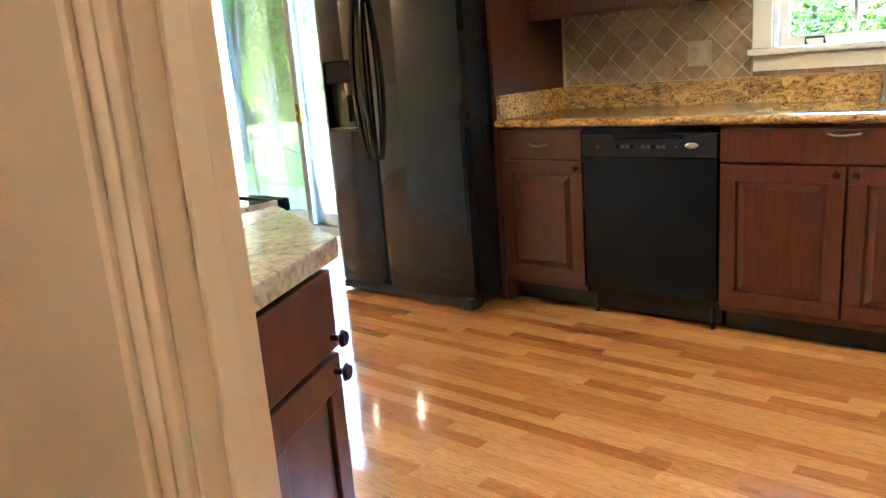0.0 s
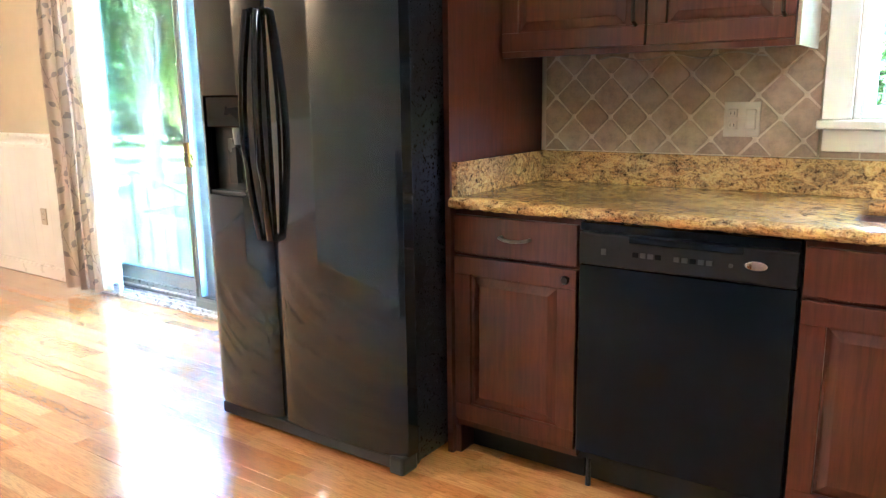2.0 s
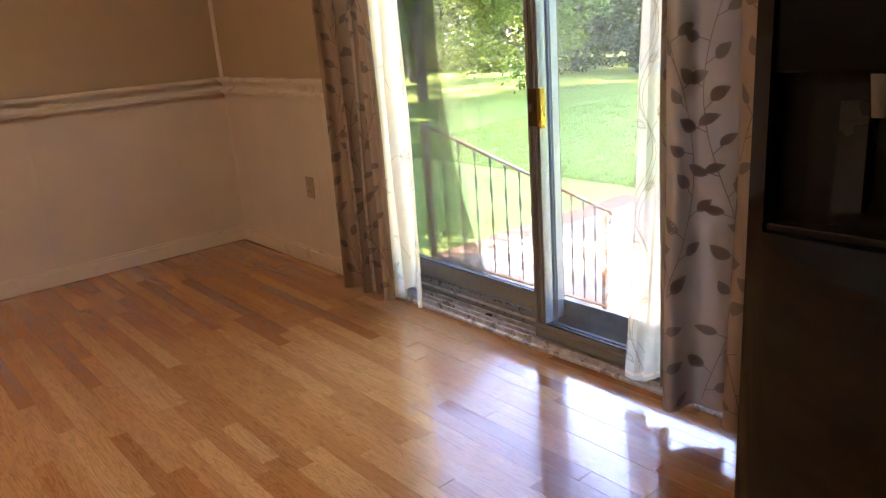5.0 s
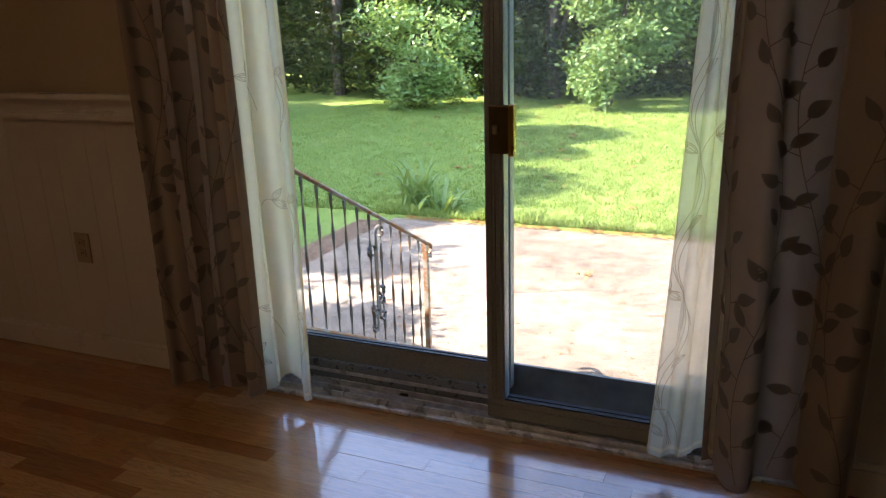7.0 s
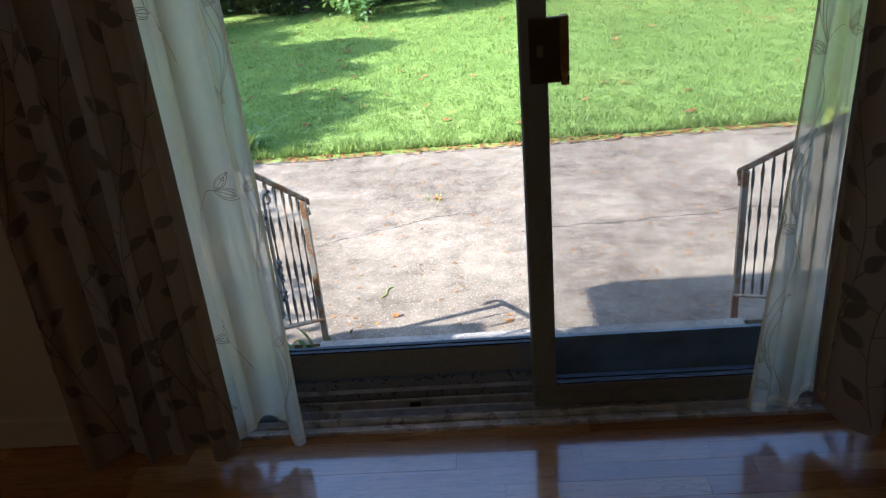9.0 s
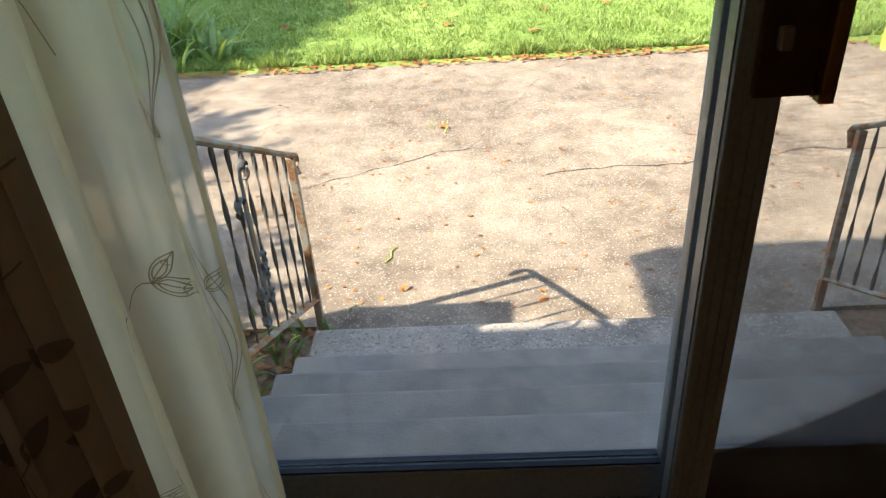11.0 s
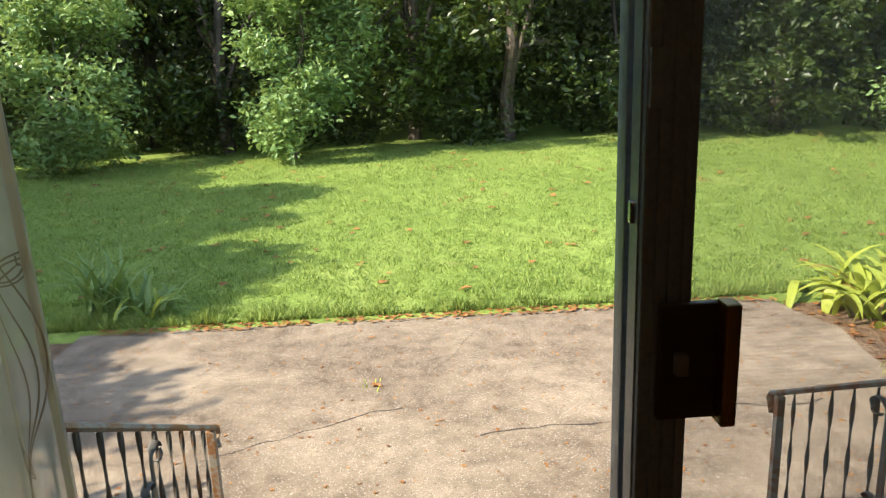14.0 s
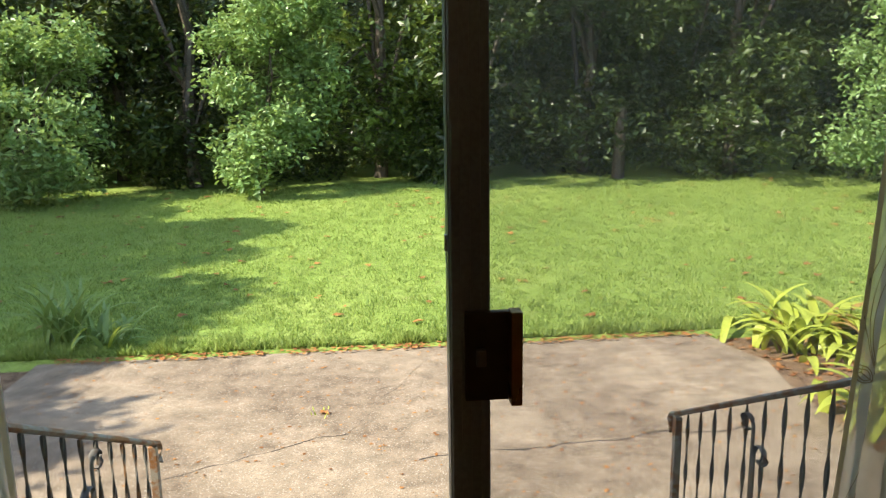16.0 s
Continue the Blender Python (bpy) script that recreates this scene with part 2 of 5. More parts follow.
BLACK_PEBBLE = plain("black_textured_steel", (0.008, 0.008, 0.009), 0.3, var=0.2, scale=260, bump=0.15, spec=0.3)
BLACK_MATT = plain("black_plastic", (0.010, 0.010, 0.011), 0.38, var=0.15, scale=80, spec=0.3)
GREY_PRINT = plain("grey_print", (0.06, 0.06, 0.06), 0.5)
CHROME = plain("bright_chrome", (0.72, 0.72, 0.72), 0.14, 1.0)
STEEL = plain("brushed_stainless_steel", (0.52, 0.50, 0.47), 0.3, 1.0, scale=90)
DARK_NICKEL = plain("aged_nickel", (0.16, 0.145, 0.125), 0.38, 1.0)
NICKEL = plain("brushed_nickel", (0.34, 0.32, 0.29), 0.3, 1.0)
BRONZE = plain("dark_bronze", (0.045, 0.030, 0.022), 0.35, 0.8)
BRASS = plain("polished_brass", (0.42, 0.28, 0.09), 0.28, 1.0)
ALU = plain("weathered_aluminium", (0.31, 0.35, 0.36), 0.38, 0.45, var=0.12, scale=120, bump=0.03)
SILL = plain("dull_sill_metal", (0.30, 0.33, 0.36), 0.3, 0.5, var=0.06, scale=140)
# pale blue-grey puts the sky's reflection into the rails' and lip's colour
TRACK = plain("sky_glint_track", (0.74, 0.76, 0.79), 0.3, 0.4, var=0.25, scale=30)
ALU_DARK = plain("dark_anodised_aluminium", (0.10, 0.10, 0.10), 0.45, 0.6, var=0.3, scale=14, bump=0.1)
SCREEN_ALU = plain("dusty_grey_aluminium", (0.16, 0.18, 0.175), 0.55, 0.3, var=0.3, scale=14)
IVORY = plain("ivory_plastic", (0.45, 0.375, 0.26), 0.35, var=0.04)
DIRT = plain("track_dirt", (0.07, 0.06, 0.05), 0.9, var=0.4, scale=60)


def pane_mat(name, tint=(0.96, 0.98, 0.97), gloss=0.9):
    m = bpy.data.materials.new(name)
    m.use_nodes = True
    n, l = m.node_tree.nodes, m.node_tree.links
    n.remove(n["Principled BSDF"])
    tr, gl, mx, fr = n.new("ShaderNodeBsdfTransparent"), n.new("ShaderNodeBsdfGlossy"), n.new("ShaderNodeMixShader"), n.new("ShaderNodeFresnel")
    tr.inputs[0].default_value = (*tint, 1)
    gl.inputs["Roughness"].default_value = 0.02
    fr.inputs["IOR"].default_value = 1.3
    mu = n.new("ShaderNodeMath")
    mu.operation = "MULTIPLY"
    mu.inputs[1].default_value = gloss
    l.new(fr.outputs[0], mu.inputs[0])
    l.new(mu.outputs[0], mx.inputs[0])
    l.new(tr.outputs[0], mx.inputs[1])
    l.new(gl.outputs[0], mx.inputs[2])
    l.new(mx.outputs[0], n["Material Output"].inputs[0])
    return m


def veil_mat(name, color, open_share, through=0.5, wave=0.0, spread=0.0):
    """Woven stuff that lets part of the light pass: holes, and threads that shine through."""
    m = bpy.data.materials.new(name)
    m.use_nodes = True
    n, l = m.node_tree.nodes, m.node_tree.links
    n.remove(n["Principled BSDF"])
    tr, df, tl = n.new("ShaderNodeBsdfTransparent"), n.new("ShaderNodeBsdfDiffuse"), n.new("ShaderNodeBsdfTranslucent")
    a, b = n.new("ShaderNodeMixShader"), n.new("ShaderNodeMixShader")
    df.inputs[0].default_value = tl.inputs[0].default_value = (*color, 1)
    a.inputs[0].default_value = through
    l.new(df.outputs[0], a.inputs[1])
    l.new(tl.outputs[0], a.inputs[2])
    b.inputs[0].default_value = open_share
    l.new(a.outputs[0], b.inputs[1])
    l.new(tr.outputs[0], b.inputs[2])
    co = n.new("ShaderNodeTexCoord")
    t = n.new("ShaderNodeTexWave" if wave else "ShaderNodeTexNoise")
    mp = n.new("ShaderNodeMapRange")
    l.new(co.outputs["Object"], t.inputs["Vector"])
    t.inputs["Scale"].default_value = wave or 25.0
    if wave:
        t.bands_direction = "Z"
    l.new(t.outputs["Fac"], mp.inputs[0])
    mp.inputs[3].default_value, mp.inputs[4].default_value = open_share - spread, open_share + spread
    l.new(mp.outputs[0], b.inputs[0])
    l.new(b.outputs[0], n["Material Output"].inputs[0])
    return m


GLASS = pane_mat("window_glass")
SCREEN = veil_mat("insect_screen_mesh", (0.22, 0.225, 0.21), 0.69, 0.35, 60.0, 0.03)
SHEER = veil_mat("cream_sheer_voile", (0.92, 0.81, 0.56), 0.08, 0.72, 0.0, 0.05)
SHEER_THIN = veil_mat("thin_cream_voile", (0.92, 0.85, 0.66), 0.26, 0.65, 0.0, 0.08)
SHEER_EMB = veil_mat("cream_embroidery_thread", (0.46, 0.36, 0.21), 0.05, 0.4, 0.0, 0.02)


def drape_mat(name, c):
    k = Mat(name, 0.85, spec=0.2)
    w = k.noise(1.0, 2, k.mapped((900, 900, 900)))
    k.color(k.mix(0.5, k.ramp(k.noise(4, 4), [(0.3, tuple(x * 0.9 for x in c)), (0.7, c)]), k.ramp(w, [(0.3, 0.75), (0.7, 1.0)]), "MULTIPLY"))
    k.bump(w, 0.2, 0.001)
    tl = k.n.new("ShaderNodeBsdfTranslucent")
    tl.inputs[0].default_value = (*c, 1)
    mx = k.n.new("ShaderNodeMixShader")
    mx.inputs[0].default_value = 0.12
    k.l.new(k.b.outputs[0], mx.inputs[1])
    k.l.new(tl.outputs[0], mx.inputs[2])
    k.l.new(mx.outputs[0], k.n["Material Output"].inputs[0])
    return k.m


DRAPE = drape_mat("taupe_satin_drape", (0.45, 0.36, 0.28))
PRINT = drape_mat("grey_leaf_print", (0.245, 0.21, 0.183))
VINE = drape_mat("brown_vine_print", (0.26, 0.19, 0.14))

# ---- the house shell ----
X0, X1, YB, H = -5.25, 3.2, -6.0, 2.44
DX0, DX1, DH = -3.70, -1.80, 2.05          # sliding door opening
WX0, WX1, WZ0, WZ1 = 0.62, 1.52, 1.13, 2.10  # kitchen window opening
bm = bmesh.new()
for a in ((X0 - .15, DX0, -.9, 2.5), (DX0, DX1, DH, 2.5), (DX0, DX1, -.9, -.06), (DX1, WX0, -.9, 2.5), (WX0, WX1, -.9, WZ0), (WX0, WX1, WZ1, 2.5), (WX1, X1 + .15, -.9, 2.5)):
    box(bm, a[0], a[1], 0, .15, a[2], a[3])
structure("wall_north", bm, WALL_TAN, "tan painted outside wall with door and window openings", "wall")
structure("wall_west", bx(X0 - .15, X0, YB, 0, -.9, 2.5), WALL_TAN, "tan painted dining room side wall", "wall")
structure("wall_east", bx(X1, X1 + .15, YB, 0, -.9, 2.5), WALL_TAN, "tan painted kitchen side wall", "wall")
structure("wall_back", bx(X0 - .15, X1 + .15, YB - .15, YB, -.9, 2.5), WALL_TAN, "tan painted back wall", "wall")
bm = bx(-3.3, .915, -3.19, -3.09, 0, H)
box(bm, .915, 2.0, -3.19, -3.09, 2.09, H)
box(bm, 2.0, X1, -3.19, -3.09, 0, H)
structure("wall_south", bm, WALL_TAN, "tan painted kitchen wall with a cased doorway", "wall")
structure("ceiling", bx(X0, X1, YB, 0, H, H + .1), CEIL, "flat white painted ceiling", "ceiling")
floor_ob = structure("floor", bx(X0, X1, YB, .0, -.12, -.014), SUBFLOOR, "warm oak strip floor with glossy varnish", "floor")
structure("roof", prism(bmesh.new(), [(-6.05, -6.9), (4.2, -6.9), (4.2, .75), (-6.05, .75)], 2.5, 2.66), CEIL, "white boxed eave of the roof", "roof")


def wainscot(name, x0, x1, y0, y1, along):
    """Thin painted panelling of upright boards with narrow grooves."""
    e = tagged(new(name), "white painted panelling below the chair rail", "wainscot", kind="structure")
    rng = random.Random(5)
    a, b = (x0, x1) if along == "x" else (y0, y1)
    p = a
    while p < b - .02:
        w = min(rng.choice((.10, .15, .20, .10)) if along == "x" else 1.22, b - p)
        if along == "x":
            bm = bx(p + .0006, p + w - .0006, y0, y1, 0, .94)
        else:
            bm = bx(x0, x1, p + .0003, p + w - .0003, 0, .94)
        part("board", bm, WALL_WHITE, e)
        p += w
    return e


wainscot("wainscot_west", X0, X0 + .007, YB, 0, "y")
wainscot("wainscot_north_west", X0 + .007, DX0 - .07, -.007, 0, "x")
wainscot("wainscot_north_east", DX1 + .06, -1.42, -.007, 0, "x")


RAIL = ((.918, .926, .020), (.926, .948, .040), (.948, .956, .024), (.956, .986, .012), (.986, .999, .038), (.999, 1.017, .062))
BASE = ((.003, .080, .018), (.080, .094, .010))


def rail_x(x0, x1, face, kind):
    """Base board or chair rail along the outside wall: steps of z0, z1 and how far they stand out."""
    bm = bmesh.new()
    for z0, z1, d in BASE if kind == "base" else RAIL:
        box(bm, x0, x1, face - d, face, z0 + .0004, z1 + .0004)
    return bm


def rail_y(y0, y1, face, kind):
    bm = bmesh.new()
    for z0, z1, d in BASE if kind == "base" else RAIL:
        box(bm, face, face + d, y0, y1, z0, z1)
    return bm


structure("baseboard_west", rail_y(YB, -.0075, X0 + .007, "base"), TRIM_WHITE, "white painted baseboard", "baseboard")
structure("baseboard_north_west", rail_x(X0 + .007, DX0 - .07, -.007, "base"), TRIM_WHITE, "white painted baseboard", "baseboard")
structure("baseboard_north_east", rail_x(DX1 + .06, -1.42, -.007, "base"), TRIM_WHITE, "white painted baseboard", "baseboard")
structure("chair_rail_west", rail_y(YB, -.0075, X0 + .007, "rail"), TRIM_WHITE, "white moulded chair rail", "chair rail")
structure("chair_rail_north_west", rail_x(X0 + .007, DX0 - .07, -.007, "rail"), TRIM_WHITE, "white moulded chair rail", "chair rail")
structure("chair_rail_north_east", rail_x(DX1 + .06, -1.42, -.007, "rail"), TRIM_WHITE, "white moulded chair rail", "chair rail")
structure("corner_trim", cyl(bmesh.new(), (X0 + .008, -.008, 1.017), (X0 + .008, -.008, H - .002), .013), TRIM_WHITE, "narrow white trim in the room corner", "trim")

# sliding door casing behind the drapes
bm = bmesh.new()
box(bm, DX0 - .07, DX0, -.02, 0, 0, DH + .07)
box(bm, DX1, DX1 + .06, -.02, 0, 0, DH + .07)
box(bm, DX0, DX1, -.02, 0, DH, DH + .07)
structure("door_trim", bm, TRIM_WHITE, "white painted casing round the sliding door", "trim")

# cased doorway through which the walk begins
cs = tagged(new("doorway_casing"), "beige painted moulded door casing", "trim", kind="structure")
CASE = paint("beige_gloss_paint", (0.62, 0.50, 0.34), 0.35, 0.05)
part("jamb", bx(.915, .935, -3.19, -3.085, 0, 2.07), CASE, cs)
part("jamb", bx(2.0 - .02, 2.0, -3.19, -3.085, 0, 2.07), CASE, cs)
part("head_jamb", bx(.935, 1.98, -3.19, -3.085, 2.07, 2.09), CASE, cs)
part("door_stop", bx(.935, .947, -3.155, -3.12, 0, 2.06, bev=.003), CASE, cs)
for x0, x1 in ((.835, .928), (1.985, 2.075)):
    bm = bx(x0, x1, -3.203, -3.19, 0, 2.075, bev=.004)
    s = 1 if x0 < 1.5 else -1
    xo = x0 if s > 0 else x1
    box(bm, min(xo, xo + s * .022), max(xo, xo + s * .022), -3.213, -3.203, 0, 2.075, bev=.004)
    box(bm, min(xo + s * .05, xo + s * .064), max(xo + s * .05, xo + s * .064), -3.207, -3.203, 0, 2.075, bev=.0015)
    part("side_casing", bm, CASE, cs)
part("head_casing", bx(.835, 2.075, -3.203, -3.19, 2.077, 2.16, bev=.004), CASE, cs)

# ---- kitchen: cupboards ----
def raised_door(name, x0, x1, z0, z1, parent, yf=-.61, t=.02, label="", mat=None):
    """A raised-panel door on the front plane yf, facing -y."""
    fr = .062
    back = yf - .006
    d = part(name, bx(x0 + .001, x1 - .001, back, yf, z0 + .001, z1 - .001), mat or CHERRY, parent, label)
    for za, zb in ((z0, z0 + fr), (z1 - fr, z1)):
        part("rail", bx(x0, x1, yf - t, back, za, zb, bev=.003), mat or CHERRY, d)
    for xa, xb in ((x0, x0 + fr), (x1 - fr, x1)):
        part("stile", bx(xa, xb, yf - t, back, z0 + fr, z1 - fr, bev=.003), mat or CHERRY, d)
    bm = bmesh.new()
    a, b, c, e = x0 + fr, x1 - fr, z0 + fr, z1 - fr
    s = .034
    lo = [bm.verts.new(p) for p in ((a, yf - t + .012, c), (b, yf - t + .012, c), (b, yf - t + .012, e), (a, yf - t + .012, e))]
    mi = [bm.verts.new(p) for p in ((a + .007, yf - t + .013, c + .007), (b - .007, yf - t + .013, c + .007), (b - .007, yf - t + .013, e - .007), (a + .007, yf - t + .013, e - .007))]
    hi = [bm.verts.new(p) for p in ((a + s, yf - t + .002, c + s), (b - s, yf - t + .002, c + s), (b - s, yf - t + .002, e - s), (a + s, yf - t + .002, e - s))]
    for q, r in ((lo, mi), (mi, hi)):
        for i in range(4):
            bm.faces.new((q[i], q[(i + 1) % 4], r[(i + 1) % 4], r[i]))
    bm.faces.new(hi)
    part("raised_panel", bm, mat or CHERRY, d)
    return d


def knob(parent, p, way=(0, -1, 0), r=.014):
    p, w = Vector(p), Vector(way)
    bm = cyl(bmesh.new(), p, p + w * .016, .006, .005, 10)
    cyl(bm, p + w * .014, p + w * .020, .006, r, 14)
    cyl(bm, p + w * .020, p + w * .027, r, r * .75, 14)
    return part("knob", bm, BRONZE, parent, "dark bronze round knob", True)


def pull(parent, xc, y, z, w=.1):
    pts = [(xc - w / 2, y, z), (xc - w / 2, y - .02, z), (xc - w * .3, y - .027, z - .004), (xc, y - .03, z - .006), (xc + w * .3, y - .027, z - .004), (xc + w / 2, y - .02, z), (xc + w / 2, y, z)]
    return part("pull_handle", tube(bmesh.new(), pts, .0055, 8), DARK_NICKEL, parent, "bowed nickel pull handle", True)


def base_cabinet(x0, x1, doors, drawer_pulls, label, knob_in=True):
    c = thing("base_cabinet", label, "cabinet", (x0, -.3, 0), "base cabinets along the window wall")
    part("body", bx(x0, x1, -.61, -.02, .1, .868), CHERRY, c)
    part("toe_kick", bx(x0 + .002, x1 - .002, -.54, -.52, 0, .1), BLACK_MATT, c, "black recessed toe kick")
    g = .004
    dr = part("drawer_front", bx(x0 + g, x1 - g, -.63, -.61, .722, .85, bev=.004), CHERRY_FLAT, c)
    for xc in drawer_pulls:
        pull(dr, xc, -.63, .79 if x1 - x0 < .5 else .832)
    n = len(doors)
    w = (x1 - x0) / n
    for i, side in enumerate(doors):
        d = raised_door("door", x0 + i * w + g, x0 + (i + 1) * w - g, .13, .712, c)
        kx = x0 + (i + 1) * w - .032 if side == "r" else x0 + i * w + .032
        knob(d, (kx, -.63, .683))
    return c


cb = base_cabinet(-.455, -.002, ["r"], [-.215], "narrow cherry-stained base cabinet with drawer beside the dishwasher")
part("filler_leg", bx(-.455, -.435, -.62, -.54, 0, .1), CHERRY, cb)
base_cabinet(.612, 1.53, ["r", "l"], [.86 + .2], "cherry-stained two-door sink base cabinet")
base_cabinet(1.535, 2.2, ["r", "l"], [1.87], "cherry-stained two-door base cabinet beside the sink")
base_cabinet(2.205, 3.195, ["r", "l"], [2.7], "cherry-stained two-door base cabinet in the kitchen corner")
structure("fridge_panel", bx(-.478, -.457, -.64, -.002, 0, 2.3), CHERRY, "tall cherry-stained side panel beside the refrigerator", "panel")

uc = thing("wall_cabinet", "cherry-stained two-door wall cabinet above the worktop", "cabinet", (0, -.16, 1.37))
part("body", bx(-.455, .495, -.30, -.002, 1.385, 2.13), CHERRY, uc)
part("light_rail", bx(-.455, .495, -.31, -.29, 1.358, 1.385), CHERRY, uc)
part("end_panel", bx(.497, .507, -.315, -.002, 1.36, 2.13), paint("pale_end_panel_paint", (0.36, 0.29, 0.19), 0.4), uc, "pale cream end panel")
d = raised_door("door", -.452, .062, 1.378, 2.125, uc, -.30)
part("pull_handle", tube(bmesh.new(), [(.032, -.32, 1.44), (.032, -.345, 1.45), (.032, -.347, 1.5), (.032, -.345, 1.55), (.032, -.32, 1.56)], .006), BRONZE, d, "dark bronze pull", True)
d = raised_door("door", .067, .494, 1.378, 2.125, uc, -.30)
part("pull_handle", tube(bmesh.new(), [(.464, -.32, 1.44), (.464, -.345, 1.45), (.464, -.347, 1.5), (.464, -.345, 1.55), (.464, -.32, 1.56)], .006), BRONZE, d, "dark bronze pull", True)
pts = [(-.2 + i * .03, -.05 - .02 * math.sin(i * .5), 1.352 + .008 * math.sin(i * .9)) for i in range(20)]
tagged(part("lamp_cord", tube(bmesh.new(), pts, .003, 6), IVORY), "thin pale lamp cord under the wall cabinet", "cord")


# granite worktop with a chipped front edge, cut out for the sink
SX0, SX1, SY0, SY1 = .70, 1.44, -.50, -.14
wt = thing("granite_worktop", "speckled gold granite worktop with chipped edge", "worktop", (0, -.3, .87))
rng = random.Random(3)
bm = bmesh.new()
N = 260
xs = [-.457 + (3.2 + .457) * i / N for i in range(N + 1)]
prof = [(-.6, .870), (-.640, .870), (-.650, .878), (-.653, .888), (-.650, .898), (-.640, .905), (-.6, .905)]
rows = []
for x in xs:
    j = [rng.uniform(-.0045, .0045) for _ in prof]
    rows.append([bm.verts.new((x, y + (j[k] if 1 < k < 5 else 0), z + (j[k] * .5 if 0 < k < 5 and k != 5 else 0))) for k, (y, z) in enumerate(prof)])
for r, s in zip(rows, rows[1:]):
    for k in range(len(prof) - 1):
        bm.faces.new((r[k], s[k], s[k + 1], r[k + 1]))
bm.faces.new(rows[0])
bm.faces.new(rows[-1][::-1])
part("chipped_edge", bm, GRANITE, wt, "rough chiselled granite edge", True)
for a in ((-.457, SX0, -.6, -.003), (SX1, 3.2, -.6, -.003), (SX0, SX1, -.6, SY0), (SX0, SX1, SY1, -.003)):
    part("slab", bx(a[0], a[1], a[2], a[3], .87, .905), GRANITE, wt)
part("upstand", bx(-.435, 3.2, -.025, -.003, .905, 1.02, bev=.002), GRANITE, wt)
part("side_upstand", bx(-.457, -.435, -.63, -.003, .905, 1.02, bev=.002), GRANITE, wt)

sk = thing("kitchen_sink", "double stainless steel sink set under the granite", "sink", (1.07, -.32, .7))
for x0, x1 in ((SX0 - .012, 1.055), (1.085, SX1 + .012)):
    bm = bmesh.new()
    n = 6
    loops = []
    for z, ins, rr in ((.869, 0, .07), (.80, .006, .07), (.71, .02, .08), (.695, .06, .06)):
        ring = []
        for cx, cy, a0 in ((x1 - rr - ins, SY1 + .012 - rr - ins, 0), (x0 + rr + ins, SY1 + .012 - rr - ins, 90), (x0 + rr + ins, SY0 - .012 + rr + ins, 180), (x1 - rr - ins, SY0 - .012 + rr + ins, 270)):
            for i in range(n + 1):
                a = radians(a0 + 90 * i / n)
                ring.append(bm.verts.new((cx + rr * math.cos(a), cy + rr * math.sin(a), z)))
        loops.append(ring)
    for r, s in zip(loops, loops[1:]):
        for i in range(len(r)):
            bm.faces.new((r[i], r[(i + 1) % len(r)], s[(i + 1) % len(r)], s[i]))
    bm.faces.new(loops[-1])
    bw = part("bowl", bm, STEEL, sk, "", True)
    part("drain", cyl(bmesh.new(), ((x0 + x1) / 2, -.32, .696), ((x0 + x1) / 2, -.32, .70), .045, .04, 20), CHROME, bw, "round chrome drain")
part("rim", bx(1.055, 1.085, SY0, SY1, .86, .868, bev=.002), STEEL, sk)

def horn(bm, pts, radii, n=14):
    """A round bar along pts whose radius changes on the way."""
    for (p, q), (ra, rb) in zip(zip(pts, pts[1:]), zip(radii, radii[1:])):
        cyl(bm, p, Vector(q) + (Vector(q) - Vector(p)) * .06, ra, rb, n)
    return bm


fa = thing("kitchen_faucet", "brushed nickel faucet with a tapered curving spout behind the sink", "faucet", (1.09, -.085, .905))
part("base", cyl(bmesh.new(), (1.09, -.085, .905), (1.09, -.085, .918), .031, .027, 20), NICKEL, fa, "", True)
pts = [(1.09 + .045 * (k / 8) ** 2, -.085 - .02 * (k / 8) ** 2, .915 + .262 * k / 8) for k in range(9)]
pts += [(1.135 + .012 * k, -.105 - .045 * k, 1.177 + .022 * math.sin(k * .8)) for k in range(1, 4)]
part("spout", horn(bmesh.new(), pts, [.026, .026, .0255, .0245, .023, .021, .0185, .016, .0135, .0125, .0125, .013]), NICKEL, fa, "", True)
part("spray_head", horn(bmesh.new(), [(1.172, -.24, 1.192), (1.178, -.262, 1.178), (1.182, -.276, 1.158)], [.014, .019, .017]), NICKEL, fa, "", True)
sd = thing("soap_dispenser", "brushed nickel soap dispenser shaped like a slim bottle", "soap dispenser", (1.205, -.085, .905))
zs = ((.905, .022), (.94, .023), (.975, .020), (1.0, .013), (1.025, .0095), (1.05, .0095), (1.062, .012))
part("body", horn(bmesh.new(), [(1.205, -.085, z) for z, q in zs], [q for z, q in zs]), NICKEL, sd, "", True)
part("nozzle", cyl(bmesh.new(), (1.205, -.08, 1.068), (1.202, -.13, 1.064), .010, .006, 10), NICKEL, sd, "", True)
fh = thing("faucet_handle", "brushed nickel lever handle beside the faucet", "faucet handle", (1.31, -.085, .905))
part("stem", cyl(bmesh.new(), (1.31, -.085, .905), (1.31, -.085, .99), .022, .016, 14), NICKEL, fh, "", True)
part("lever", cyl(bmesh.new(), (1.31, -.085, .985), (1.33, -.15, 1.02), .011, .007, 10), NICKEL, fh, "", True)

